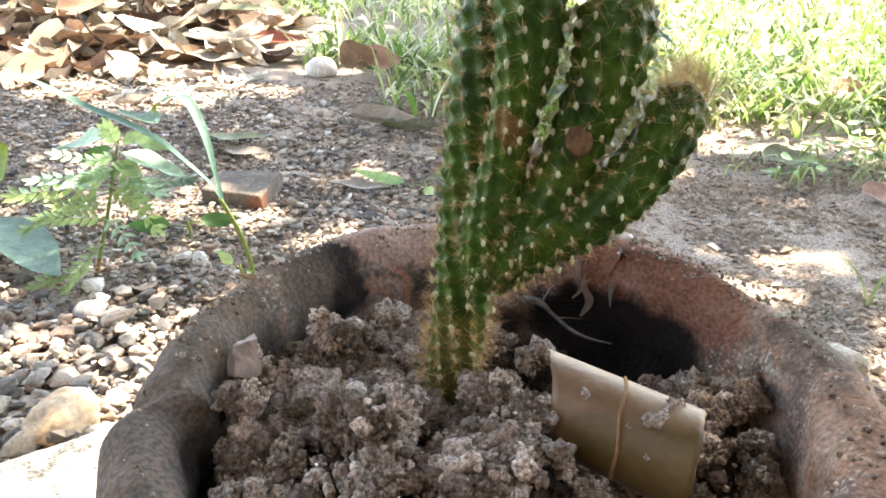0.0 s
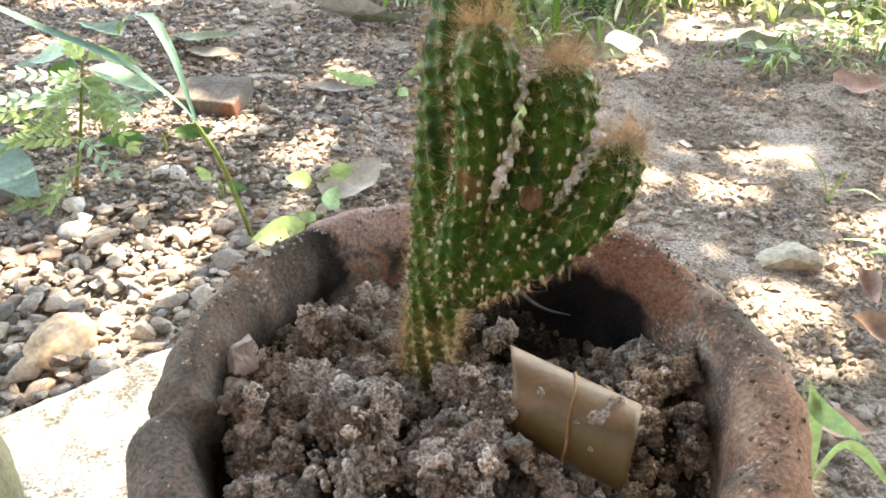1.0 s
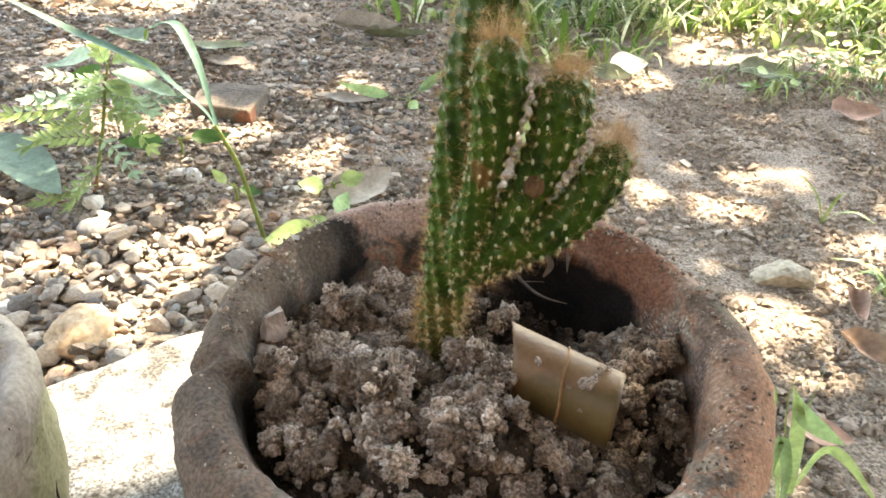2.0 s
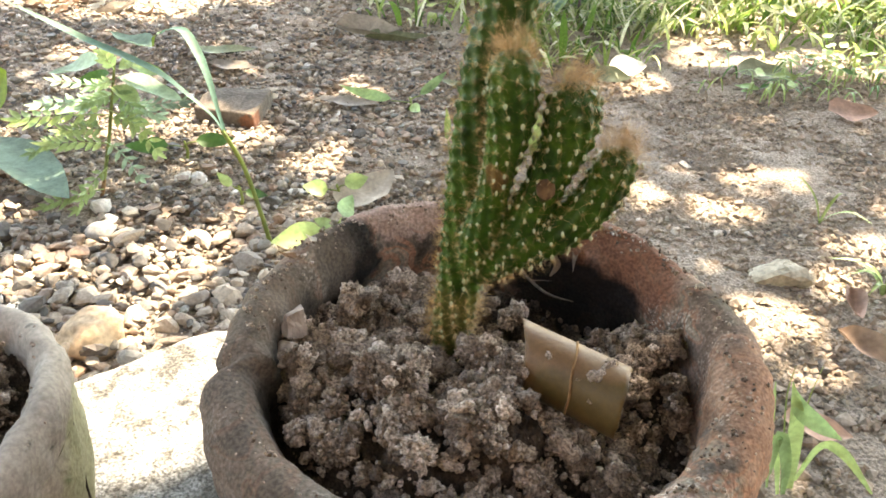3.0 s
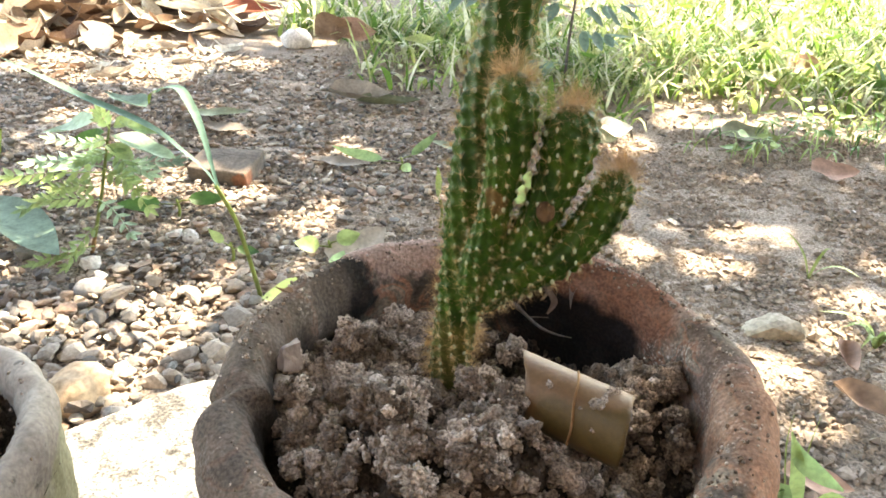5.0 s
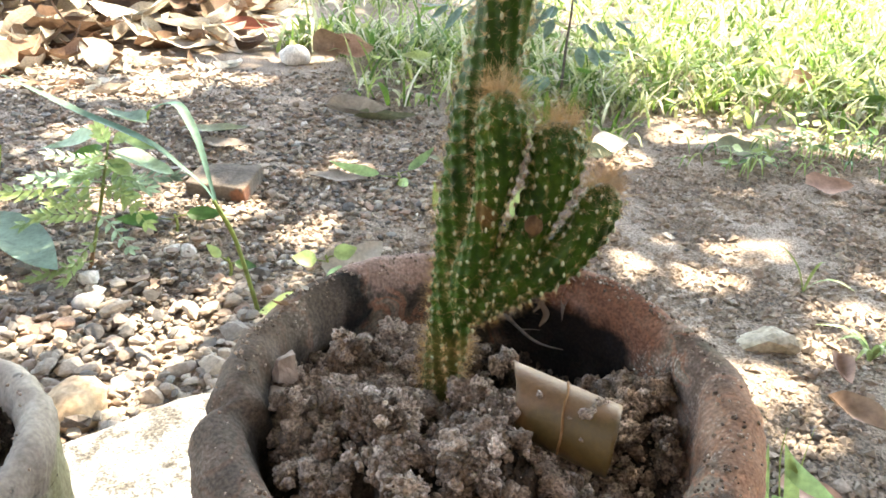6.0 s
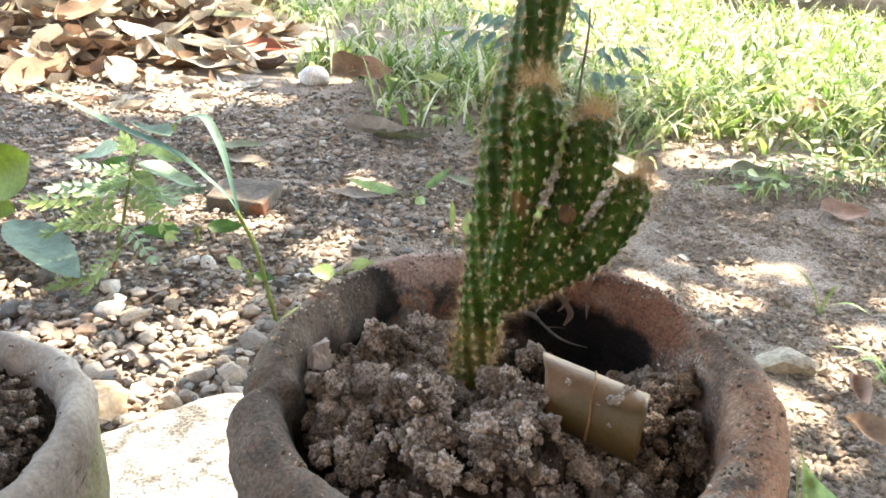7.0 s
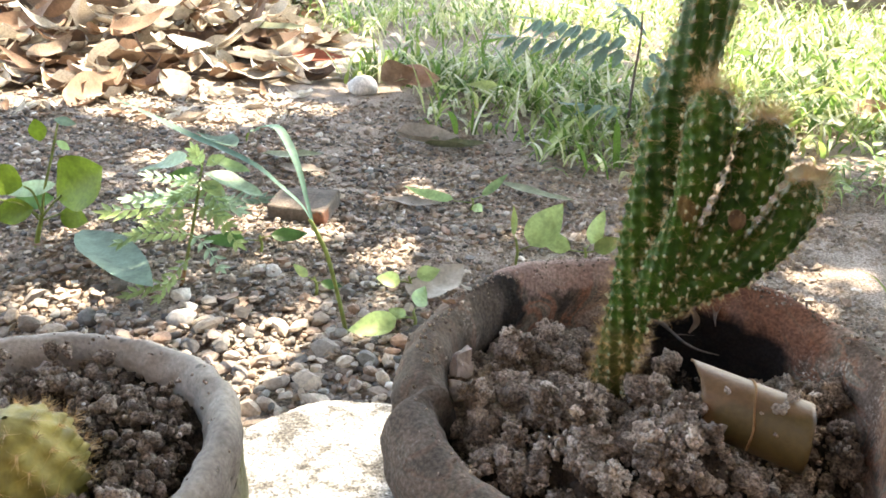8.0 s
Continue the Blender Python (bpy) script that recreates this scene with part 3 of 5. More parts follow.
def potting_soil(name, centre, radius, height, counts, mat, label):
    """Heaped crumbly soil: a bed, clods and crumbs in one mesh. height(x, y) in world metres."""
    own = np.random.default_rng(23)
    rr, aa = np.meshgrid(np.linspace(0.0, radius, 80), np.arange(240) / 240 * 2 * np.pi, indexing="ij")
    x, y = centre[0] + rr * np.cos(aa), centre[1] + rr * np.sin(aa)
    z = height(x, y) - 0.0135 + 0.0060 * hash_noise(x, y, 110, 4) + 0.0065 * np.abs(hash_noise(x, y, 240, 4, 4.0))
    chunks, clods = [], None
    heads = int(counts.pop(0))
    r = (radius - 0.006) * np.sqrt(own.uniform(0, 1, heads))
    a = own.uniform(0, 6.283, heads)
    hx, hy = centre[0] + r * np.cos(a), centre[1] + r * np.sin(a)
    hz = height(hx, hy) + own.uniform(-0.013, 0.0075, heads)
    hr = own.uniform(0.0045, 0.0125, heads)
    for kind, count, lo, hi, gather in counts:
        n = count
        s = lo + (hi - lo) * own.uniform(0, 1, n) ** 1.6
        r = (radius - 0.004) * np.sqrt(own.uniform(0, 1, n))
        a = own.uniform(0, 6.283, n)
        px, py = centre[0] + r * np.cos(a), centre[1] + r * np.sin(a)
        pz = height(px, py) - 0.0055 + s * own.uniform(-0.2, 0.6, n)
        # most crumbs sit together on clods
        k = own.integers(0, heads, n)
        d = own.normal(size=(n, 3))
        d /= np.linalg.norm(d, axis=1)[:, None]
        d[:, 2] = np.abs(d[:, 2])
        d *= (hr[k] * own.uniform(0.65, 1.0, n))[:, None]
        on = own.uniform(size=n) < gather
        px, py, pz = np.where(on, hx[k] + d[:, 0], px), np.where(on, hy[k] + d[:, 1], py), np.where(on, hz[k] + d[:, 2] * 0.9, pz)
        sheath = (np.abs(px - 0.092) < 0.022) & (np.abs(py - 0.209) < 0.024)
        pz = np.where(sheath, np.minimum(pz, 0.366 - 0.22 * np.clip(px - 0.062, 0, 0.05) - 0.8 * s), pz)
        inside = np.hypot(px - centre[0], py - centre[1]) < radius - 0.005
        if kind == "large":
            inside &= ((px - 0.082) / 0.034) ** 2 + ((py - 0.298) / 0.022) ** 2 > 1
        px, py, pz, s = px[inside], py[inside], pz[inside], s[inside]
        at, sz, rot = np.column_stack([px, py, pz]), np.repeat(s[:, None], 3, 1), turns(len(s))
        if kind == "large":
            clods = at, sz, rot
            hx, hy, hz, hr, heads = px, py, pz, 1.05 * s, len(s)
        else:
            chunks.append(scatter(CRUMBS[kind], at, sz, rot))
    v, f = joined(chunks)
    ob = new(name, mesh_of(name, v, f, mat))
    if clods:
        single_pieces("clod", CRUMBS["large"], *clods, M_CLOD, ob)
    part("soil_bed", mesh_of("soil_bed", np.stack([x, y, z], -1).reshape(-1, 3), grid_faces(80, 240, True), M_CREVICE), ob, "soil bed coloured near black for the shade between clods")
    return tagged(ob, label, "soil", kind="stuff")


def soil_height(x, y):
    mound = 0.026 * np.exp(-((x - 0.015) / 0.047) ** 2 - ((y - 0.205) / 0.060) ** 2) - 0.011 * smoothstep(0.194, 0.176, y + 0.004 * np.sin(90 * x))
    right = 0.019 * np.exp(-((x - 0.127) / 0.018) ** 2 - ((y - 0.262) / 0.026) ** 2) + 0.009 * np.exp(-((x - 0.100) / 0.02) ** 2 - ((y - 0.258) / 0.018) ** 2)
    back = 0.008 * np.exp(-((x - 0.01) / 0.04) ** 2 - ((y - 0.29) / 0.03) ** 2)
    hollow = -0.027 * np.exp(-((x - 0.080) / 0.036) ** 2 - ((y - 0.302) / 0.023) ** 2) - 0.010 * np.exp(-((x - 0.115) / 0.012) ** 2 - ((y - 0.215) / 0.03) ** 2)
    front = 0.025 * np.exp(-((x - 0.060) / 0.017) ** 2 - ((y - 0.204) / 0.013) ** 2)
    ring = -0.009 * smoothstep(0.064, 0.090, np.hypot(x - POT[0], y - POT[1])) * (0.3 + 0.7 * smoothstep(0.0, 0.09, x))
    left = 0.005 * np.exp(-((x + 0.030) / 0.022) ** 2 - ((y - 0.250) / 0.034) ** 2)
    return 0.3445 + left + front + 1.12 * mound + right + back + hollow + ring


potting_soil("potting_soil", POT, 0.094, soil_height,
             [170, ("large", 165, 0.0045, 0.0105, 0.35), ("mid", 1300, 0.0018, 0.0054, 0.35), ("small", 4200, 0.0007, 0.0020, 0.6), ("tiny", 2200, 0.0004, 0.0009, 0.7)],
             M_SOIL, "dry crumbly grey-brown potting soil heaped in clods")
potting_soil("potting_soil", LEFT, 0.078, lambda x, y: 0.3445 + 0.004 * np.sin(40 * x) * np.sin(35 * y),
             [120, ("small", 900, 0.0018, 0.0052, 0.6), ("tiny", 2600, 0.0008, 0.0024, 0.5)], M_DARKSOIL, "dark brown crumbly soil in the pale pot")


# ---- the cactus ----
CACTUS = (0.036, 0.258, 0.352)


def ribbed(points, ribs, around, steps, phase=0.0, depth=0.10, pitch=0.0054, twist=230.0):
    """A ribbed, bumpy cactus limb through rows of x, y, z, radius, with the places and ways of its areoles."""
    row = smooth_path(points, steps)
    line, rad = row[:, :3], np.maximum(row[:, 3], 2e-4)
    tang, a, b = frames_along(line)
    run = np.concatenate([[0], np.cumsum(np.linalg.norm(np.diff(line, axis=0), axis=1))])
    ang = np.arange(around) / around * 2 * np.pi
    turn = ribs * ang[None] + phase + twist * run[:, None]
    rib = 0.5 + 0.5 * np.cos(turn)
    alt = np.where(np.floor((turn + np.pi) / (2 * np.pi)) % 2 == 0, 0.0, np.pi)
    bump = 0.5 + 0.5 * np.cos(run[:, None] / pitch * 2 * np.pi + alt)
    end = smoothstep(0.0, 0.35, rad / rad.max())[:, None]
    r = rad[:, None] * (0.985 + end * depth * (0.12 * rib + 1.5 * bump * rib))
    way = np.cos(ang)[None, :, None] * a[:, None] + np.sin(ang)[None, :, None] * b[:, None]
    v = line[:, None] + r[:, :, None] * way
    spots = []
    for i_s, s in enumerate(np.arange(0, run[-1], pitch / 2)):
        i = min(int(np.searchsorted(run, s)), len(run) - 1)
        for k in range(-ribs * 3, ribs * 3):
            th = (2 * np.pi * k - phase - twist * run[i]) / ribs
            if 0 <= th < 2 * np.pi and (k % 2 == 0) == (i_s % 2 == 0):
                w = math.cos(th) * a[i] + math.sin(th) * b[i]
                spots.append((line[i] + w * rad[i] * (0.985 + float(end[i, 0]) * depth * 1.62), w + 0.25 * tang[i], rad[i]))
    return (v.reshape(-1, 3), grid_faces(len(line), around, True)), spots, (line[-1], tang[-1])


def spine_set(spots, count, lo, hi, spread, width=0.00022):
    """Thin needles that fan out from the given places."""
    v, f, base = [], [], 0
    for p, w, _ in spots:
        w = np.asarray(w) / np.linalg.norm(w)
        for _ in range(count):
            d = w + rng.normal(0, spread, 3)
            d /= np.linalg.norm(d)
            e = np.cross(d, (0.3, 0.5, 0.8))
            e /= np.linalg.norm(e)
            g = np.cross(d, e)
            long = rng.uniform(lo, hi)
            q = np.asarray(p) + rng.normal(0, 0.0003, 3)
            v += [q + e * width, q - e * width * 0.5 + g * width * 0.87, q - e * width * 0.5 - g * width * 0.87, q + d * long]
            f += [(base, base + 1, base + 3), (base + 1, base + 2, base + 3), (base + 2, base, base + 3)]
            base += 4
    return np.array(v), np.array(f)


def cactus():
    root = empty_at("cactus", CACTUS)
    o = np.array([*CACTUS, 0.0])
    wool, wool_f = ico(1)

    def limb(name, rows, ribs, phase, label, tuft=True, steps=12, pitch=0.0053, dot=1.0, depth=0.105):
        geo, spots, (tip, way) = ribbed(np.array(rows) - o, ribs, ribs * 10, steps, phase, depth, pitch)
        ob = part(name, mesh_of(name, *geo, M_CACTUS), root, label)
        n = len(spots)
        v, f = scatter([(wool, wool_f)], np.array([p for p, _, _ in spots]) + rng.normal(0, 0.0005, (n, 3)), dot * rng.uniform(0.25, 1.0, (n, 1)) ** 0.7 * 0.0009 * np.array([[0.8, 0.8, 1.4]]) * rng.uniform(0.8, 1.25, (n, 3)), yaw_turns(rng.uniform(0, 6.28, n)))
        part("wool", mesh_of("wool", v, f, M_WOOL), ob, "white woolly areole dots")["kind"] = "stuff"
        chunks = [spine_set(spots, 16, 0.0015, 0.0062, 0.9, 0.000035)]
        if tuft:
            ring = [(tip - way * 0.002 + 0.5 * q * rad_tip(rows), way * 1.3 + q * 1.1, 0) for q in rng.normal(0, 0.75, (150, 3))]
            chunks.append(spine_set(ring, 8, 0.003, 0.0110, 0.7, 0.00004))
        if name == "stem":
            chunks.append(spine_set(spots, 9, 0.002, 0.0065, 0.9, 0.00006))
        low = [q for q in spots if q[0][2] < 0.034]
        if low and name == "stem":
            chunks.append(spine_set(low, 18, 0.003, 0.0085, 0.8, 0.00007))
        v, f = joined(chunks)
        part("spine_cover", mesh_of("spine_cover", v, f, M_SPINE, False), ob, "golden orange spines")["kind"] = "stuff"
        return ob

    def rad_tip(rows):
        return max(r[3] for r in rows)

    limb("stem", [(0.0322, 0.2575, 0.3421, 0.0077), (0.0328, 0.2575, 0.3558, 0.0079), (0.0339, 0.2575, 0.3722, 0.0081), (0.0358, 0.2575, 0.3907, 0.0084), (0.0368, 0.2575, 0.4052, 0.0088), (0.0376, 0.2575, 0.4215, 0.0088), (0.0382, 0.2575, 0.4394, 0.0088), (0.0397, 0.2580, 0.4581, 0.0088), (0.0411, 0.2590, 0.4731, 0.0088), (0.0430, 0.2600, 0.4873, 0.0088), (0.0476, 0.2620, 0.5062, 0.0088), (0.0526, 0.2640, 0.5412, 0.0088), (0.0571, 0.2665, 0.5812, 0.0086), (0.0591, 0.2680, 0.6112, 0.0064), (0.0596, 0.2685, 0.6182, 0.0013)], 10, 0.4,
         "tall dark green ribbed column", tuft=True, steps=14, dot=1.0, depth=0.11, pitch=0.0054)
    limb("arm", [(0.0422, 0.2445, 0.4123, 0.0076), (0.0431, 0.2410, 0.4234, 0.0078), (0.0441, 0.2390, 0.4335, 0.0070), (0.0452, 0.2375, 0.4440, 0.0055), (0.0466, 0.2365, 0.4559, 0.0056), (0.0484, 0.2360, 0.4670, 0.0066), (0.0489, 0.2360, 0.4772, 0.0077), (0.0486, 0.2360, 0.4869, 0.0079), (0.0484, 0.2360, 0.4922, 0.0071), (0.0482, 0.2360, 0.4956, 0.0050), (0.0481, 0.2360, 0.4975, 0.0022), (0.0481, 0.2360, 0.4978, 0.0004)], 11, 0.2,
         "upright arm with golden tuft", steps=9)
    limb("arm", [(0.0436, 0.2445, 0.4113, 0.0076), (0.0496, 0.2410, 0.4224, 0.0086), (0.0559, 0.2385, 0.4331, 0.0082), (0.0611, 0.2370, 0.4449, 0.0068), (0.0646, 0.2360, 0.4569, 0.0072), (0.0679, 0.2360, 0.4677, 0.0083), (0.0688, 0.2360, 0.4769, 0.0088), (0.0688, 0.2360, 0.4823, 0.0081), (0.0687, 0.2360, 0.4857, 0.0057), (0.0686, 0.2360, 0.4876, 0.0025), (0.0686, 0.2360, 0.4880, 0.0004)], 12, 0.9,
         "middle arm with golden tuft", steps=9)
    limb("arm", [(0.0446, 0.2445, 0.4097, 0.0076), (0.0539, 0.2400, 0.4207, 0.0084), (0.0645, 0.2375, 0.4284, 0.0086), (0.0737, 0.2360, 0.4365, 0.0081), (0.0804, 0.2350, 0.4450, 0.0074), (0.0837, 0.2345, 0.4529, 0.0073), (0.0855, 0.2345, 0.4593, 0.0069), (0.0864, 0.2345, 0.4634, 0.0053), (0.0868, 0.2345, 0.4658, 0.0024), (0.0868, 0.2345, 0.4664, 0.0005)], 11, 0.5,
         "short outward leaning arm", steps=9)
    limb("palm", [(0.0410, 0.2460, 0.4074, 0.0078), (0.0489, 0.2415, 0.4182, 0.0092), (0.0585, 0.2385, 0.4270, 0.0092), (0.0678, 0.2370, 0.4352, 0.0058), (0.0725, 0.2370, 0.4387, 0.0020)], 9, 0.1,
         "broad joint where the arms fork", tuft=False, dot=0.8)
    v, f = ico(3)
    v = v * (1 - 0.25 * np.exp(-((np.hypot(v[:, 0], v[:, 2]) - 0.55) / 0.14) ** 2))[:, None] * (1 + rng.normal(0, 0.02, (len(v), 1)))
    scar = part("scar", mesh_of("scar", v * np.array((0.0034, 0.0013, 0.0036)), f, M_SCAR), root, "round brown corky scar")
    scar.matrix_basis = pose(0.0618 - CACTUS[0], 0.2275 - CACTUS[1], 0.4532 - CACTUS[2], -25, 0, 8)
    return tagged(root, "green ribbed cactus with three finger-like arms in soil", "cactus")


cactus()


# ---- things in and on the big pot ----
def bamboo_piece():
    base = np.array((0.0781, 0.2252, 0.3705))
    root = empty_at("bamboo_piece", base)
    axis = np.array((0.82, -0.57, 0.0))
    axis /= np.linalg.norm(axis)
    across = np.array((-0.57, -0.82, 0.0))
    up = np.cross(across, axis)
    up *= np.sign(up[2])
    t = np.linspace(-0.0245, 0.0245, 26)
    th = np.radians(np.linspace(-35, 128, 34))

    def shell(radius, lo, hi):
        T, H = np.meshgrid(t[(t >= lo) & (t <= hi)], th, indexing="ij")
        ragged = 0.0012 * np.sin(H * 7) + 0.0007 * np.sin(H * 17)
        Tt = T + np.where(np.abs(T) > 0.0235, ragged * 0.15, 0) + 0.003 * smoothstep(0.012, 0.0245, T) * np.cos(H - 0.2)
        R = radius * (1 + 0.35 * (T + 0.02))
        Tt = Tt + (0.36 - 0.30 * T / 0.0245) * R * (np.cos(H) + 0.57)
        v = Tt[..., None] * axis + (R * np.cos(H))[..., None] * across + (R * np.sin(H))[..., None] * up
        return v.reshape(-1, 3), grid_faces(*T.shape)

    out, faces = shell(0.0138, -1, 1)
    inn, _ = shell(0.0127, -1, 1)
    n, m = 26, 34
    rim_idx = np.array([i * m for i in range(n)] + [(n - 1) * m + j for j in range(1, m)] + [i * m + m - 1 for i in range(n - 2, -1, -1)] + [j for j in range(m - 2, 0, -1)])
    nxt = np.roll(rim_idx, -1)
    edge = np.stack([rim_idx, nxt, nxt + n * m, rim_idx + n * m], 1)
    part("shell", mesh_of("shell", np.concatenate([out, inn]), np.concatenate([faces, faces[:, ::-1] + n * m, edge]), M_BAMBOO), root)
    rows = [(*(axis * (0.0005 + 0.0003 * math.sin(h * 5) + 0.36 * 0.0142 * (math.cos(h) + 0.57)) + across * 0.0142 * math.cos(h) + up * 0.0142 * math.sin(h)), 0.0005) for h in np.radians(np.linspace(-25, 126, 18))]
    part("node_ring", mesh_of("node_ring", *tube(rows, 8, 4), M_TWINE), root, "brown fibrous node ring")
    for t0, h, size in ((0.016, 95, (0.00378, 0.0027, 0.00101)), (0.013, 70, (0.00459, 0.00243, 0.00122)), (-0.012, 62, (0.00216, 0.00189, 0.00108)), (0.004, 48, (0.0010, 0.0009, 0.0007)), (0.012, 25, (0.0013, 0.0010, 0.0007))):
        h = radians(h)
        R0 = 0.0138 * (1 + 0.35 * (t0 + 0.02))
        at = axis * (t0 + (0.36 - 0.30 * t0 / 0.0245) * R0 * (math.cos(h) + 0.57)) + across * R0 * math.cos(h) + up * R0 * math.sin(h)
        v, f = crumb_shape(3, 14, 0.4)
        ob = part("soil_smear", mesh_of("soil_smear", v * np.array(size), f, M_DARKSOIL), root, "dry brown mud stuck on")
        ob.matrix_basis = pose(*at, 40 - 20 * math.cos(h), 0, 25)
    return tagged(root, "curved tan bamboo sheath piece half buried in soil", "bamboo piece")


bamboo_piece()


def lump(name, place_, size, mat, label, category, level=4, rz=0.0, worn=True):
    """A single stone: worn round, or a broken angular piece."""
    v, f = ico(level) if worn else pebble_shape(level, 0.03)
    off = Vector(place_) * 30
    v = v * np.array([[1 + 0.20 * noise.fractal(Vector(p) * 1.2 + off, 1, 2, 3) - 0.16 * max(0.0, noise.noise(Vector(p) * 2.3 + off))] for p in v])
    ob = new(name, mesh_of(name, v * np.array(size), f, mat, worn))
    ob.matrix_basis = pose(*place_, 0, 0, rz)
    return tagged(ob, label, category)


M_PINK = material("pinkish_potsherd", [(0.3, (0.22, 0.165, 0.14)), (0.7, (0.36, 0.29, 0.25))], scale=80, rough=0.9, bump=0.4, bump_scale=500)
def rim_crumbs(name, centre, ring, top, count, lo, hi, label):
    """Soil crumbs lying on a pot's rim."""
    a = rng.uniform(0, 6.283, count)
    r = ring + rng.normal(0, 0.0045, count)
    a, r = (w[~((np.degrees(a) > 184) & (np.degrees(a) < 266) & (r < ring + 0.003))] for w in (a, r))
    count = len(a)
    s = rng.uniform(lo, hi, count)
    z = top - ((r - ring) / 0.011) ** 2 * 0.004
    v, f = scatter(CRUMBS["small"], np.column_stack([centre[0] + r * np.cos(a), centre[1] + r * np.sin(a), z]), np.repeat(s[:, None], 3, 1), turns(count))
    tagged(new(name, mesh_of(name, v, f, M_SOIL)), label, "soil crumbs", kind="stuff")


rim_crumbs("soil_crumbs", POT, 0.100, 0.3783, 800, 0.0003, 0.0012, "scattered brown soil crumbs on the pot rim")
rim_crumbs("soil_crumbs", LEFT, 0.085, 0.3505, 120, 0.0004, 0.0012, "dark soil crumbs on the pale pot rim")


def clay_chip():
    """A thin broken chip of pot wall with crumbled edges."""
    bm = bmesh.new()
    bmesh.ops.create_cube(bm, size=1.0)
    for v in bm.verts:
        v.co = Vector((v.co.x * (0.0075 if v.co.z > 0 else 0.0095), v.co.y * 0.0045, v.co.z * (0.012 if v.co.x > 0 else 0.0095)))
    bmesh.ops.subdivide_edges(bm, edges=bm.edges[:], cuts=4, use_grid_fill=True)
    for v in bm.verts:
        v.co += v.co.normalized() * 0.0014 * noise.fractal(v.co * 260, 1, 2, 4)
    me = bpy.data.meshes.new("potsherd")
    bm.to_mesh(me)
    bm.free()
    me.materials.append(M_PINK)
    ob = new("potsherd", me)
    ob.matrix_basis = pose(-0.0338, 0.2530, 0.3690, -14, 8, 38)
    return tagged(ob, "small pinkish clay chip against the rim", "potsherd")


clay_chip()


lump("pale_clod", (-0.0360, 0.2445, 0.3600), (0.0058, 0.0056, 0.0050), M_PINK, "pale crumbly clod on the dark soil", "clod", 4, 40)


def thing(name, arrays, mat, at, label, category, group="", rx=0, ry=0, rz=0, smooth=True):
    ob = new(name, mesh_of(name, *arrays, mat, smooth))
    ob.matrix_basis = pose(*at, rx, ry, rz)
    return tagged(ob, label, category, group)


thing("twig", joined([tube([(-0.013, 0.007, 0.010, 0.00095), (-0.010, 0.006, 0.0095, 0.00135), (-0.006, 0.006, 0.008, 0.00135), (-0.002, 0.004, 0.005, 0.00080), (0.005, -0.001, 0.001, 0.00074),
                            (0.012, -0.004, -0.001, 0.00054), (0.021, -0.006, -0.002, 0.00025)], 8),
                      tube([(-0.006, 0.006, 0.008, 0.00043), (-0.004, 0.008, 0.011, 0.00037), (-0.002, 0.009, 0.0135, 0.00062), (-0.001, 0.009, 0.0155, 0.00019)], 6),
                      tube([(0.0, 0.002, 0.004, 0.00037), (0.005, 0.004, 0.003, 0.00025), (0.011, 0.005, 0.002, 0.00012)], 5)]),
      M_TWIG, (0.0735, 0.3045, 0.3515), "crooked grey dry twig lying on soil", "twig")
thing("dry_husk", leaf_shape(0.007, 0.003, 0.6, 0.4, 0.4, 3), M_DRY["pale"], (-0.0309, 0.3001, 0.3785), "tiny pale dry husk on the pot rim", "husk", "husks on the rim", 10, -10, 150)
thing("dry_husk", leaf_shape(0.0085, 0.0035, 0.6, 0.6, 0.5, 4), M_DRY["brown"], (-0.0382, 0.2877, 0.3775), "small curled brown husk on the pot rim", "husk", "husks on the rim", 15, -10, 175)
thing("dry_wisp", joined([leaf_shape(0.026, 0.005, 1.0, 1.5, 0.5, 9), place(leaf_shape(0.018, 0.006, 1.4, -1.2, 0.5, 12), (0.002, 0.001, 0.0), 0, 0, 40)]), M_DRY["dark"],
      (0.100, 0.330, 0.377), "shrivelled brown leaf hanging over the inner rim", "dry leaf", "", 0, 62, -105)


def perlite(centre, spots, top):
    """White grains lying on the soil."""
    n = len(spots)
    at = np.array([(centre[0] + x, centre[1] + y, top(centre[0] + x, centre[1] + y)) for x, y in spots])
    v, f = scatter(CRUMBS["small"], at, rng.uniform(0.0005, 0.0010, (n, 1)) * np.ones((1, 3)), turns(n))
    tagged(new("perlite", mesh_of("perlite", v, f, M_WHITE)), "few white perlite grains on the soil", "perlite", kind="stuff")


perlite(LEFT, [(0.02, 0.03), (0.045, -0.01), (-0.01, 0.045), (0.055, 0.02), (0.03, -0.03), (-0.04, 0.02)], lambda x, y: 0.350)
perlite(POT, [(-0.08, 0.012), (-0.075, -0.02), (-0.03, 0.06), (0.02, -0.06), (-0.05, -0.045), (0.07, 0.02), (-0.01, -0.03), (-0.082, 0.0)], lambda x, y: float(soil_height(x, y)) + 0.004)
thing("dry_wisp", joined([blade([(0.0, 0.004, 0.013), (0.002, 0.001, 0.007), (-0.001, -0.002, 0.002), (0.002, -0.003, -0.005), (-0.001, -0.004, -0.012)], [0.002, 0.004, 0.0025, 0.0035, 0.001], 0.6, 5, (0, -1, 0.3)),
                          blade([(-0.003, 0.003, 0.012), (-0.004, 0.0, 0.006), (-0.002, -0.002, 0.0), (-0.005, -0.003, -0.004)], [0.0015, 0.003, 0.002, 0.0008], 0.6, 5, (0, -1, 0.3))]),
      M_DRY["dark"], (0.0868, 0.3265, 0.3590), "curled grey-brown fibre hanging on the sooty inner rim", "dry fibre")
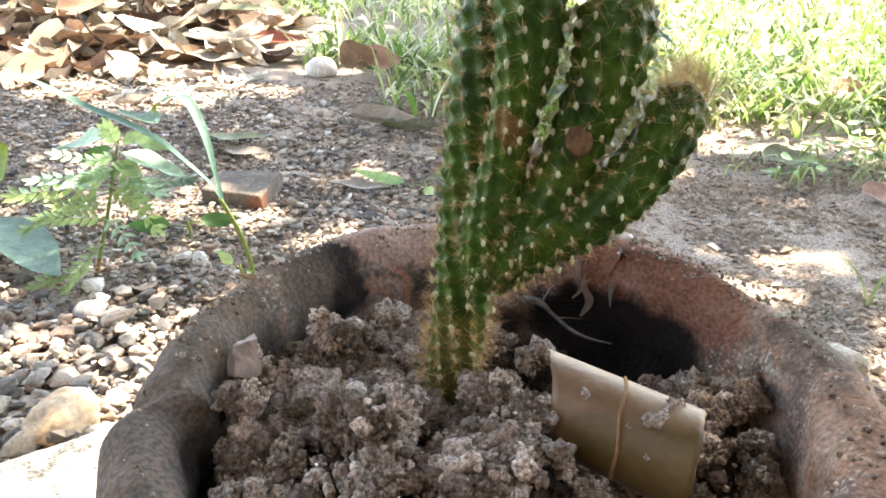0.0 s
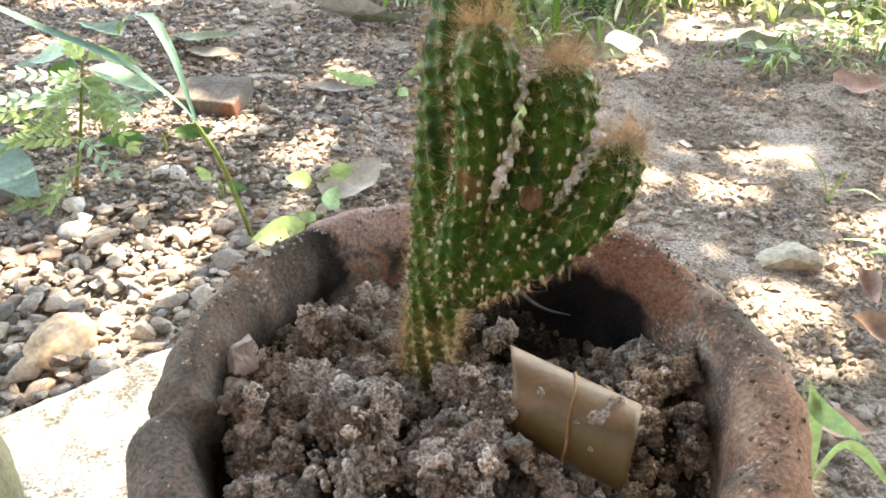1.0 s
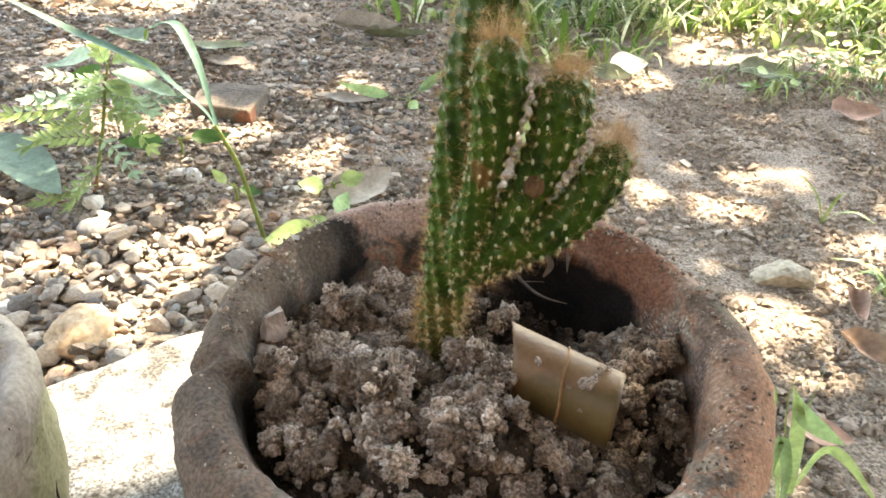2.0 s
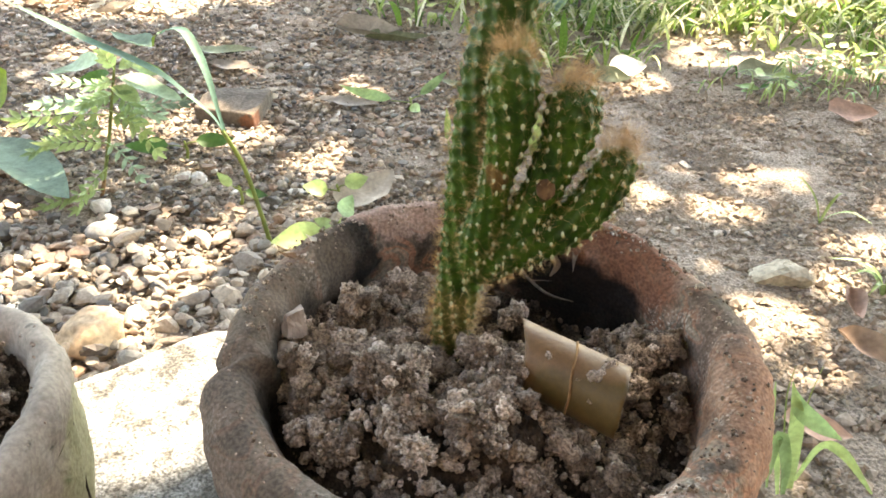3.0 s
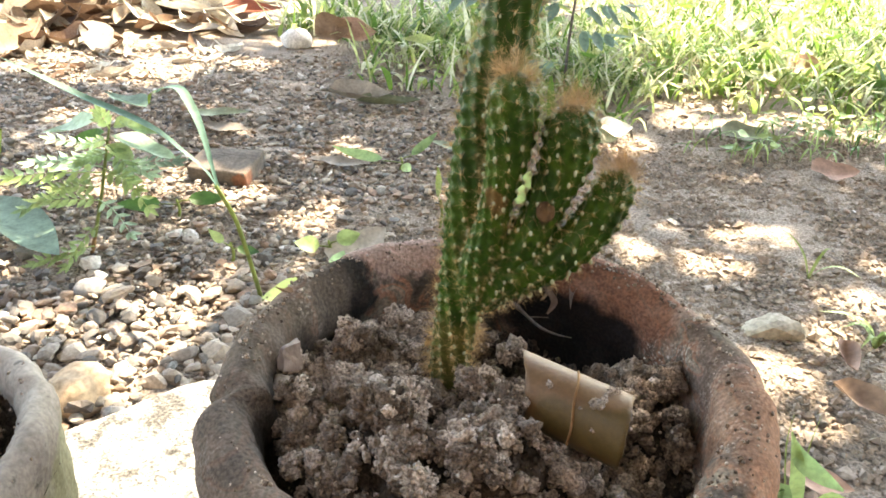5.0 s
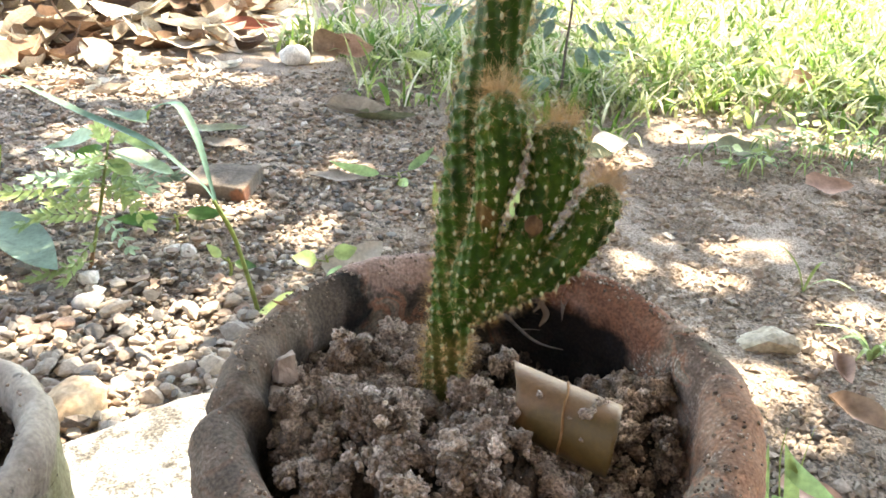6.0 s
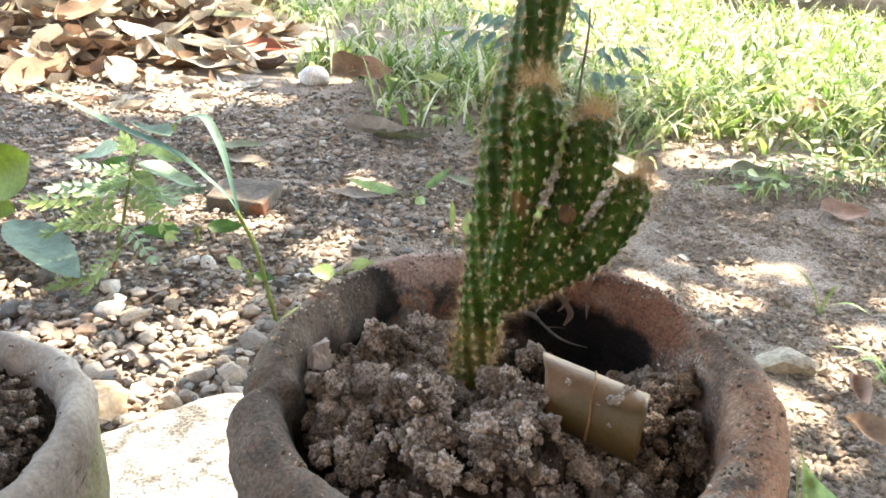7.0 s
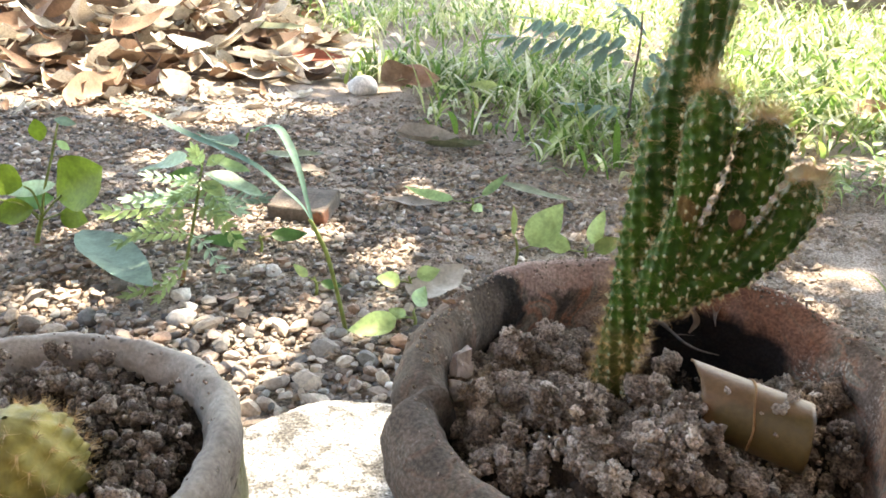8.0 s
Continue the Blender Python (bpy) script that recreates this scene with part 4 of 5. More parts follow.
thing("dry_husk", leaf_shape(0.006, 0.0026, 0.6, 0.4, 0.4, 7), M_DRY["pale"], (0.118, 0.3215, 0.3735), "small pale dry husk on the sooty rim", "husk", "husks on the rim", 40, 60, -70)


# ---- small things on the ground ----
def ground_z(x, y):
    return float(ground_height(np.array(x), np.array(y)))


def brick_piece():
    bm = bmesh.new()
    bmesh.ops.create_cube(bm, size=1.0)
    for v in bm.verts:
        v.co = Vector((v.co.x * 0.115, v.co.y * (0.11 if v.co.x > 0 else 0.085), v.co.z * 0.035))
    bmesh.ops.bevel(bm, geom=bm.edges[:], offset=0.006, segments=3, affect="EDGES", profile=0.6)
    bmesh.ops.subdivide_edges(bm, edges=bm.edges[:], cuts=3, use_grid_fill=True)
    for v in bm.verts:
        v.co += v.co.normalized() * 0.003 * noise.fractal(v.co * 40, 1, 2, 4)
    me = bpy.data.meshes.new("brick_piece")
    bm.to_mesh(me)
    bm.free()
    me.materials.append(M_BRICK)
    me.polygons.foreach_set("use_smooth", np.full(len(me.polygons), True))
    ob = new("brick_piece", me)
    ob.matrix_basis = pose(-0.352, 1.25, ground_z(-0.352, 1.25) + 0.016, 2, 0, -6)
    return tagged(ob, "weathered grey-brown brick fragment with a red end", "brick")


brick_piece()
lump("large_stone", (-0.352, 0.625, ground_z(-0.352, 0.625) + 0.014), (0.036, 0.036, 0.028), M_ORANGE, "large smooth ochre stone among the gravel", "stone", 4)
lump("grey_stone", (-0.432, 0.845, ground_z(-0.43, 0.84) + 0.010), (0.021, 0.017, 0.014), M_GREYSTONE, "round grey stone among the gravel", "stone", 3)
lump("white_stone", (-0.347, 1.0, ground_z(-0.34, 1.0) + 0.008), (0.020, 0.014, 0.011), M_WHITE, "angular white stone on the gravel", "stone", 3, 15, False)
lump("yellow_stone", (0.479, 0.797, ground_z(0.48, 0.80) + 0.006), (0.042, 0.029, 0.017), M_YELLOW, "flat yellowish stone on sunlit soil", "stone", 3, -14, False)
lump("white_rock", (-0.380, 2.17, ground_z(-0.38, 2.17) + 0.018), (0.045, 0.040, 0.034), M_WHITE, "pale rounded rock by the leaf litter", "rock", 3)

LEAVES = 0


def fallen_leaf(tone, at, length, width, rz, label, curl=0.25, rx=0.0, ry=0.0, twist=0.2, fold=0.15, lift=0.006, tip=1.6):
    """One fallen leaf lying on the ground, its base at the given place."""
    global LEAVES
    LEAVES += 1
    mat = M_GREEN["lying"] if tone == "lying" else M_DRY[tone]
    m = mesh_of("fallen_leaf", *leaf_shape(length, width, curl, twist, fold, LEAVES, tip), mat)
    ob = new("fallen_leaf", m)
    ob.matrix_basis = pose(at[0], at[1], ground_z(*at) + lift, rx, ry, rz)
    return tagged(ob, label, "leaf", "fallen leaves")


fallen_leaf("lying", (-0.682, 1.068), 0.268, 0.078, -43, "large dull green leaf lying on gravel", 0.06, lift=0.022, fold=0.1, tip=1.3)
fallen_leaf("olive", (-0.50, 1.50), 0.135, 0.05, 5, "faded grey-green leaf on soil", 0.2, lift=0.014)
fallen_leaf("grey", (-0.46, 1.46), 0.11, 0.05, -10, "grey dry leaf under a green one", 0.15)
fallen_leaf("grey", (-0.215, 1.315), 0.125, 0.04, -8, "flat grey dry leaf on soil", 0.15, lift=0.010)
fallen_leaf("grey", (-0.113, 0.905), 0.115, 0.072, 52, "broad grey dry leaf propped behind the pot", 0.15, rx=8, ry=-6, lift=0.014)
fallen_leaf("grey", (-0.225, 1.70), 0.155, 0.07, -9, "curled grey-brown leaf lying on soil", 0.5, rx=14, lift=0.014, fold=0.45)
fallen_leaf("olive", (-0.155, 1.665), 0.15, 0.05, 3, "dull green-grey folded leaf on soil", 0.3, lift=0.012, fold=0.4)
fallen_leaf("pink", (0.775, 1.345), 0.095, 0.07, -4, "small pinkish brown leaf on soil", 0.3, rx=14, lift=0.012)
fallen_leaf("pink", (0.99, 1.99), 0.12, 0.10, 10, "round brown leaf in the grass", 0.2, rx=35, lift=0.04)
fallen_leaf("pink", (0.380, 0.53), 0.066, 0.040, -22, "long pinkish dry leaf on soil", 0.15, lift=0.02)
fallen_leaf("brown", (0.503, 0.678), 0.088, 0.048, -52, "dry brown leaf curled on soil", 0.35, lift=0.012, fold=0.3)
fallen_leaf("pink", (0.549, 0.752), 0.07, 0.026, -104, "curled brown dry leaf by the grass tuft", 0.6, lift=0.02, fold=0.5)
fallen_leaf("brown", (-0.315, 2.10), 0.11, 0.085, 20, "curled brown leaf standing on edge", 0.5, rx=55, ry=-10, lift=0.05, fold=0.4)
fallen_leaf("pink", (-0.262, 2.12), 0.12, 0.085, 10, "pinkish curled leaf by the grass", 0.5, rx=40, lift=0.045, fold=0.4)
fallen_leaf("pale", (0.372, 1.492), 0.078, 0.055, -8, "pale sunlit leaf at the grass edge", 0.15, rx=34, ry=-8, lift=0.035)
fallen_leaf("olive", (0.335, 1.470), 0.080, 0.045, -16, "faded green leaf beside a pale one", 0.2, rx=30, lift=0.030)
fallen_leaf("grey", (0.24, 1.72), 0.13, 0.06, -5, "grey-brown leaf at the grass edge", 0.3, rx=14, lift=0.015)
fallen_leaf("olive", (0.66, 1.52), 0.11, 0.075, 15, "dull green leaf at the grass edge", 0.2, rx=15, lift=0.02)
fallen_leaf("olive", (0.02, 1.40), 0.17, 0.035, -32, "long narrow grey-green leaf", 0.15, lift=0.02)


def litter_spot():
    """A place in the heap of leaves, and how high the heap stands there."""
    while True:
        x, y = rng.uniform(-2.6, -0.50), rng.uniform(1.88, 3.9)
        front = 2.10 + 0.26 * (x + 0.95) + 0.10 * math.sin(7 * x)
        right = -0.56 + 0.05 * math.sin(9 * y) - 0.22 * max(0.0, y - 2.5)
        rim_ = 1.0 + 0.15 * math.sin(5 * x) + 0.12 * math.sin(4 * y)
        if y > front and x < right and ((x + 1.5) / 1.15) ** 2 + ((y - 2.75) / 1.15) ** 2 < rim_:
            return x, y, 0.17 * float(smoothstep(0.0, 0.55, min(y - front, (right - x) * 1.3))) + 0.02


def leaf_litter():
    """A heap of dry leaves; each leaf in front is a part of the heap."""
    root = empty_at("leaf_litter", (-1.1, 2.35, 0.0))
    shapes = []
    for k in range(18):
        long = rng.uniform(0.14, 0.28)
        arr = leaf_shape(long, long * rng.uniform(0.24, 0.38), rng.uniform(0.2, 1.1), rng.uniform(-0.8, 0.8), rng.uniform(0.1, 0.6), 50 + k, rng.uniform(1.3, 1.9), 12, 0.14)
        shapes.append((arr[0] - arr[0].mean(0), arr[1]))
    tones = ["tan", "brown", "umber", "pale", "pale", "pink", "pale", "umber", "pale", "pale", "umber", "dark", "grey", "pale"]
    meshes, far = {}, []

    def laid(x, y, z, spread, size, tone, apart):
        k = int(rng.integers(18))
        m = pose(x + 1.1, y - 2.35, z, rng.normal(0, spread), rng.normal(0, spread * 0.8), rng.uniform(0, 360)) @ Matrix.Scale(size, 4)
        if apart:
            if (k, tone) not in meshes:
                meshes[k, tone] = mesh_of("leaf", *shapes[k], M_DRY[tone])
            part("leaf", meshes[k, tone], root).matrix_basis = m
        else:
            t = np.array(m)
            far.append((shapes[k][0] @ t[:3, :3].T + t[:3, 3], shapes[k][1]))

    near = 0
    for i in range(980):
        x, y, heap = litter_spot()
        apart = y < 2.75 and near < 195
        near += apart
        laid(x, y, ground_z(x, y) + 0.012 + rng.uniform(0.0, 1.0) ** 0.7 * heap, 14 + 65 * heap, rng.uniform(0.75, 1.1), tones[int(rng.integers(len(tones)))], apart)
    for i in range(105):
        x, y = rng.uniform(-1.5, -0.5), rng.uniform(1.74, 2.12)
        laid(x, y, ground_z(x, y) + 0.010, 12, rng.uniform(0.14, 0.5), ["pale", "pale", "pale", "grey", "brown"][int(rng.integers(5))], True)
    part("heap", mesh_of("heap", *joined(far), M_LITTER), root, "mixed dry leaves deep in the heap")["kind"] = "stuff"
    return tagged(root, "heap of dry tan, brown and bleached fallen leaves", "leaf litter")


leaf_litter()
fallen_leaf("red", (-0.72, 2.47), 0.26, 0.075, -8, "long red-brown leaf at the edge of the litter", 0.3, rx=20, lift=0.03, fold=0.3)
fallen_leaf("pale", (-0.86, 2.38), 0.27, 0.07, -3, "long bleached leaf at the edge of the litter", 0.3, rx=-15, lift=0.04, fold=0.2)
fallen_leaf("olive", (-0.86, 2.62), 0.24, 0.06, -14, "green leaf on the litter", 0.2, rx=15, lift=0.11)
fallen_leaf("grey", (-0.93, 2.10), 0.19, 0.085, -62, "greyish leaf leaning on the litter", 0.2, ry=18, lift=0.05)
fallen_leaf("brown", (-1.22, 2.22), 0.34, 0.085, -4, "long curled brown leaf at the front of the litter", 0.4, rx=-24, lift=0.05, fold=0.35)
fallen_leaf("tan", (-0.78, 2.24), 0.18, 0.08, -10, "tan leaf with dark veins by the litter", 0.3, rx=10, lift=0.02)


# ---- plants ----
def plant(name, at, pieces, label, category="plant"):
    """A plant from (part name, arrays, material) pieces in local metres, rooted at a place of the ground."""
    root = empty_at(name, (at[0], at[1], ground_z(*at[:2]) if len(at) < 3 else at[2]))
    for kind, arr, mat in pieces:
        part(kind, mesh_of(kind, *arr, mat), root)
    return tagged(root, label, category)


plant("grass_seedling", (-0.194, 0.827), [
    ("stem", tube([(-0.002, 0.000, -0.005, 0.0032), (-0.008, -0.007, 0.050, 0.003), (-0.019, -0.017, 0.126, 0.0028), (-0.030, -0.024, 0.164, 0.0026), (-0.037, -0.027, 0.183, 0.0024)], 8), M_GREEN["stem"]),
    ("blade", blade([(-0.034, -0.027, 0.177), (-0.047, -0.027, 0.202), (-0.072, -0.022, 0.223), (-0.099, -0.017, 0.244), (-0.138, -0.007, 0.259), (-0.181, 0.003, 0.272), (-0.231, 0.013, 0.292), (-0.281, 0.023, 0.312)],
                    [0.004, 0.005, 0.007, 0.010, 0.013, 0.013, 0.010, 0.002], 0.3), M_GREEN["blue"]),
    ("blade", blade([(-0.034, -0.027, 0.177), (-0.042, -0.017, 0.205), (-0.054, 0.003, 0.235), (-0.069, 0.023, 0.258), (-0.088, 0.043, 0.275), (-0.113, 0.063, 0.270), (-0.127, 0.073, 0.261)],
                    [0.004, 0.005, 0.008, 0.0115, 0.013, 0.011, 0.003], 0.3), M_GREEN["blue"]),
    ("blade", blade([(-0.125, 0.073, 0.262), (-0.134, 0.073, 0.259), (-0.139, 0.073, 0.246)], [0.004, 0.016, 0.005], 0.2), M_GREEN["moss"])],
      "young grass plant with two long blue-green blades", "grass plant")


def aimed(arr, a, b, roll=0.0, face=(0.0, -0.35, 1.0)):
    """Turns a leaf that lies along +x so that it runs from a towards b, its upper side to the given face."""
    a, b = np.array(a, dtype=float), np.array(b, dtype=float)
    x = (b - a) / np.linalg.norm(b - a)
    y = np.cross(face, x)
    y /= np.linalg.norm(y)
    z = np.cross(x, y)
    c, d = math.cos(radians(roll)), math.sin(radians(roll))
    return np.asarray(arr[0]) @ np.stack([x, c * y + d * z, c * z - d * y]) + a, arr[1]


def pinnate(length, pairs, leaflet, width, droop, seed, dip=0.0):
    """A compound leaf along +x: a rib and pairs of leaflets."""
    r = np.random.default_rng(seed)
    t = np.linspace(0, 1, 7)
    rib = np.column_stack([length * t, 0.06 * length * np.sin(3 * t), length * (0.25 * t - droop * t * t), np.linspace(0.0011, 0.0005, 7)])
    chunks = [tube(rib, 5, 2)]
    for k in range(pairs):
        s = (k + 1.0) / pairs
        p = np.array([np.interp(s, t, rib[:, c]) for c in range(3)])
        for side in (-1, 1):
            chunks.append(place(leaf_shape(leaflet * r.uniform(0.8, 1.1) * (1 - 0.35 * abs(s - 0.55)), width, 0.3, 0.2, 0.15, seed * 31 + k, 1.3, 7), tuple(p), side * -8, r.uniform(-5, 12) + dip, side * (62 - 22 * s)))
    chunks.append(place(leaf_shape(leaflet, width, 0.3, 0, 0.1, seed, 1.3, 7), tuple(rib[-1, :3])))
    return joined(chunks)


def weed():
    pieces = [("stem", tube([(0.005, -0.010, 0.000, 0.0034), (0.008, -0.006, 0.012, 0.0032), (0.011, 0.000, 0.028, 0.003)], 8), M_TWINE),
              ("stem", tube([(0.011, 0.000, 0.028, 0.0029), (0.019, 0.024, 0.076, 0.0026), (0.024, 0.041, 0.113, 0.0025), (0.028, 0.059, 0.149, 0.0021), (0.032, 0.075, 0.181, 0.0015)], 8), M_GREEN["stem"])]
    for k, (foot, end, pairs, leaflet, wide, droop, tone) in enumerate([
            ((0.023, -0.030, 0.030), (-0.054, -0.055, 0.024), 6, 0.036, 0.011, 0.45, "bright"),
            ((0.038, -0.033, 0.068), (-0.004, -0.075, 0.034), 5, 0.03, 0.01, 0.5, "bright"),
            ((0.034, -0.006, 0.091), (-0.029, -0.035, 0.107), 6, 0.04, 0.012, 0.35, "bright"),
            ((0.026, 0.014, 0.103), (-0.022, -0.005, 0.110), 5, 0.036, 0.011, 0.3, "bright"),
            ((0.026, 0.033, 0.117), (-0.100, 0.025, 0.114), 7, 0.046, 0.014, 0.3, "bright"),
            ((0.021, 0.055, 0.116), (-0.068, 0.065, 0.115), 5, 0.04, 0.012, 0.2, "mint"),
            ((0.014, 0.067, 0.096), (0.106, 0.095, 0.105), 7, 0.042, 0.013, 0.2, "lying"),
            ((0.034, 0.022, 0.117), (0.081, 0.005, 0.112), 4, 0.034, 0.011, 0.4, "bright"),
            ((0.030, 0.047, 0.130), (0.086, 0.045, 0.114), 5, 0.036, 0.012, 0.3, "mint"),
            ((0.037, 0.034, 0.147), (0.009, 0.015, 0.143), 4, 0.034, 0.011, 0.3, "fresh"),
            ((0.037, 0.042, 0.156), (0.067, 0.025, 0.118), 4, 0.034, 0.011, 0.3, "fresh"),
            ((0.032, 0.067, 0.172), (0.024, 0.065, 0.195), 3, 0.03, 0.011, 0.1, "bright"),
            ((0.034, 0.054, 0.160), (0.008, 0.045, 0.154), 4, 0.03, 0.011, 0.2, "fresh"),
            ((0.028, 0.040, 0.135), (-0.060, 0.020, 0.135), 5, 0.036, 0.012, 0.25, "mint"),
            ((0.026, 0.030, 0.115), (-0.075, -0.010, 0.085), 6, 0.036, 0.012, 0.35, "fresh"),
            ((0.030, 0.030, 0.125), (0.095, 0.000, 0.085), 5, 0.036, 0.012, 0.35, "bright"),
            ((0.022, 0.010, 0.085), (0.075, -0.030, 0.060), 4, 0.03, 0.011, 0.4, "mint"),
            ((0.030, 0.050, 0.150), (-0.030, 0.030, 0.165), 4, 0.032, 0.011, 0.2, "mint")]):
        long = float(np.linalg.norm(np.subtract(end, foot)))
        pieces.append(("compound_leaf", aimed(pinnate(long, pairs + 1, leaflet * 0.66, wide * 0.66, droop, 5 + k), foot, end), M_GREEN[tone]))
    for k, (foot, end, wide, roll, tone) in enumerate([
            ((0.004, 0.089, 0.171), (-0.085, 0.105, 0.142), 0.05, 25, "mint"),
            ((0.033, 0.064, 0.158), (0.121, 0.065, 0.124), 0.056, -35, "mint"),
            ((0.044, 0.075, 0.179), (0.103, 0.075, 0.161), 0.026, -15, "fresh"),
            ((0.068, 0.124, 0.183), (-0.010, 0.165, 0.189), 0.052, 40, "lying"),
            ((0.024, 0.071, 0.163), (-0.043, 0.075, 0.138), 0.026, 10, "deep"),
            ((0.037, 0.073, 0.171), (0.068, 0.075, 0.187), 0.022, 0, "bright"),
            ((0.030, 0.050, 0.140), (-0.045, 0.020, 0.115), 0.030, 15, "mint"),
            ((0.032, 0.055, 0.150), (0.080, 0.020, 0.140), 0.030, -20, "bright")]):
        long = float(np.linalg.norm(np.subtract(end, foot)))
        pieces.append(("leaf", aimed(leaf_shape(long, wide, 0.2, 0.2, 0.2, 77 + k, 1.35), foot, end, roll, (0.0, -0.6, 1.0)), M_GREEN[tone]))
    plant("weed", (-0.478, 0.955), pieces, "bushy green weed with feathery compound leaves", "weed")


weed()


def ovate_plant(at, spec, label, name="seedling"):
    """A seedling with a stem and broad leaves: rows of height, turn, length, width, tilt, tone."""
    top = max(s[0] for s in spec)
    pieces = [("stem", tube([(0, 0, -0.004, 0.0028), (0.004, 0.002, top * 0.5, 0.0024), (0.0, 0.006, top, 0.0018)], 7), M_GREEN["stem"])]
    for k, (h, rz, long, wide, tilt, tone) in enumerate(spec):
        c, s = math.cos(radians(rz)), math.sin(radians(rz))
        reach = long * 0.35
        pieces.append(("stalk", tube([(0.002, 0.003, h * 0.85, 0.0012), (c * reach * 0.5, s * reach * 0.5, h * 0.98, 0.0011), (c * reach, s * reach, h, 0.001)], 5), M_GREEN["stem"]))
        pieces.append(("leaf", place(leaf_shape(long, wide, 0.35, 0.1, 0.12, 200 + k, 1.45), (c * reach, s * reach, h), 38 * (1 if c >= 0 else -1), tilt, rz), M_GREEN[tone]))
    return plant(name, at, pieces, label, "seedling")


def round_leaved():
    pieces = [("stem", tube([(-0.001, 0.000, -0.003, 0.0042), (0.009, 0.000, 0.028, 0.004), (0.021, 0.000, 0.056, 0.0034)], 8), M_GREEN["stem"]),
              ("stem", tube([(0.021, 0.000, 0.054, 0.0028), (0.032, 0.005, 0.101, 0.0024), (0.054, 0.010, 0.158, 0.002), (0.078, 0.010, 0.220, 0.0014)], 6), M_GREEN["stem"])]
    for line in ([(0.021, 0.000, 0.056), (0.052, -0.010, 0.087), (0.074, -0.020, 0.105)],
                 [(0.021, 0.000, 0.056), (0.000, -0.010, 0.082), (-0.035, -0.010, 0.089)],
                 [(0.023, 0.000, 0.060), (0.020, -0.005, 0.100), (0.010, -0.010, 0.114)],
                 [(0.019, 0.000, 0.048), (0.009, -0.010, 0.077)],
                 [(0.023, 0.000, 0.052), (0.067, -0.020, 0.074)]):
        pieces.append(("stalk", tube([(*p, 0.0016) for p in line], 6), M_GREEN["stem"]))
    for k, (foot, end, wide, roll, tone) in enumerate([
            ((0.063, -0.010, 0.097), (0.153, -0.020, 0.155), 0.088, 0, "moss"),
            ((0.006, -0.005, 0.112), (-0.049, -0.010, 0.134), 0.05, 0, "moss"),
            ((0.056, 0.005, 0.114), (-0.035, 0.010, 0.091), 0.026, 0, "mint"),
            ((0.045, 0.010, 0.088), (-0.038, 0.020, 0.071), 0.032, 0, "deep"),
            ((0.019, -0.010, 0.076), (-0.045, -0.020, 0.065), 0.042, 0, "moss"),
            ((0.061, -0.010, 0.070), (0.110, -0.020, 0.061), 0.036, 0, "moss"),
            ((0.045, 0.005, 0.184), (0.041, 0.010, 0.219), 0.026, 10, "moss"),
            ((0.074, 0.005, 0.220), (0.105, 0.010, 0.212), 0.014, 0, "lying"),
            ((0.070, 0.005, 0.186), (0.086, 0.010, 0.170), 0.012, 0, "fresh")]):
        long = float(np.linalg.norm(np.subtract(end, foot)))
        pieces.append(("leaf", aimed(leaf_shape(long, wide, 0.15, 0.1, 0.12, 200 + k, 1.1), foot, end, roll, (0.1, -1.0, 0.6)), M_GREEN[tone]))
    plant("seedling", (-0.750, 1.04), pieces, "green seedling with broad rounded leaves on gravel", "seedling")


round_leaved()
ovate_plant((-0.385, 1.07), [(0.035, 10, 0.06, 0.026, 0, "deep"), (0.03, 190, 0.065, 0.028, 0, "deep")], "small two-leaved green seedling on gravel")
ovate_plant((-0.262, 0.925), [(0.035, 150, 0.03, 0.014, -25, "bright"), (0.03, -10, 0.034, 0.015, 5, "deep")], "tiny pale green seedling in gravel")
ovate_plant((-0.122, 0.935), [(0.03, 190, 0.036, 0.026, -10, "bright"), (0.035, 20, 0.036, 0.026, -10, "bright")], "small bright green seedling behind the pot")
ovate_plant((-0.108, 0.846), [(0.024, 208, 0.070, 0.034, 3, "bright"), (0.028, 80, 0.045, 0.026, -10, "fresh"), (0.02, 150, 0.03, 0.016, 0, "bright")], "green seedling beside the pot foot")
ovate_plant((0.040, 1.06), [(0.03, 40, 0.09, 0.055, -40, "bright"), (0.05, 95, 0.05, 0.012, -70, "stem")], "upright yellow-green seedling behind the pot")
ovate_plant((0.158, 1.10), [(0.02, 170, 0.07, 0.035, -20, "bright"), (0.025, 60, 0.065, 0.03, -45, "bright"), (0.02, 10, 0.05, 0.03, -25, "stem")], "pale yellow-green seedling behind the pot")
ovate_plant((-0.035, 1.31), [(0.012, 170, 0.10, 0.022, -8, "fresh"), (0.02, 35, 0.07, 0.018, -30, "fresh"), (0.01, -60, 0.035, 0.02, 0, "bright")], "flat green grass seedling on soil")


def tuft(at, count, long, wide, lean, tones, label, seed):
    r = np.random.default_rng(seed)
    pieces = []
    for k in range(count):
        a, s = r.uniform(0, 6.28), r.uniform(0.6, 1.0) * long
        c, d = math.cos(a), math.sin(a)
        out = s * lean * r.uniform(0.5, 1.2)
        arc = [(0, 0, 0), (c * out * 0.3, d * out * 0.3, s * 0.45), (c * out * 0.75, d * out * 0.75, s * 0.7), (c * out * 1.3, d * out * 1.3, s * r.uniform(0.5, 0.8))]
        pieces.append(("blade", blade(arc, [wide * 0.6, wide, wide * 0.8, 0.0005], 0.3, 4), M_GREEN[tones[k % len(tones)]]))
    return plant("grass_tuft", at, pieces, label, "grass tuft")


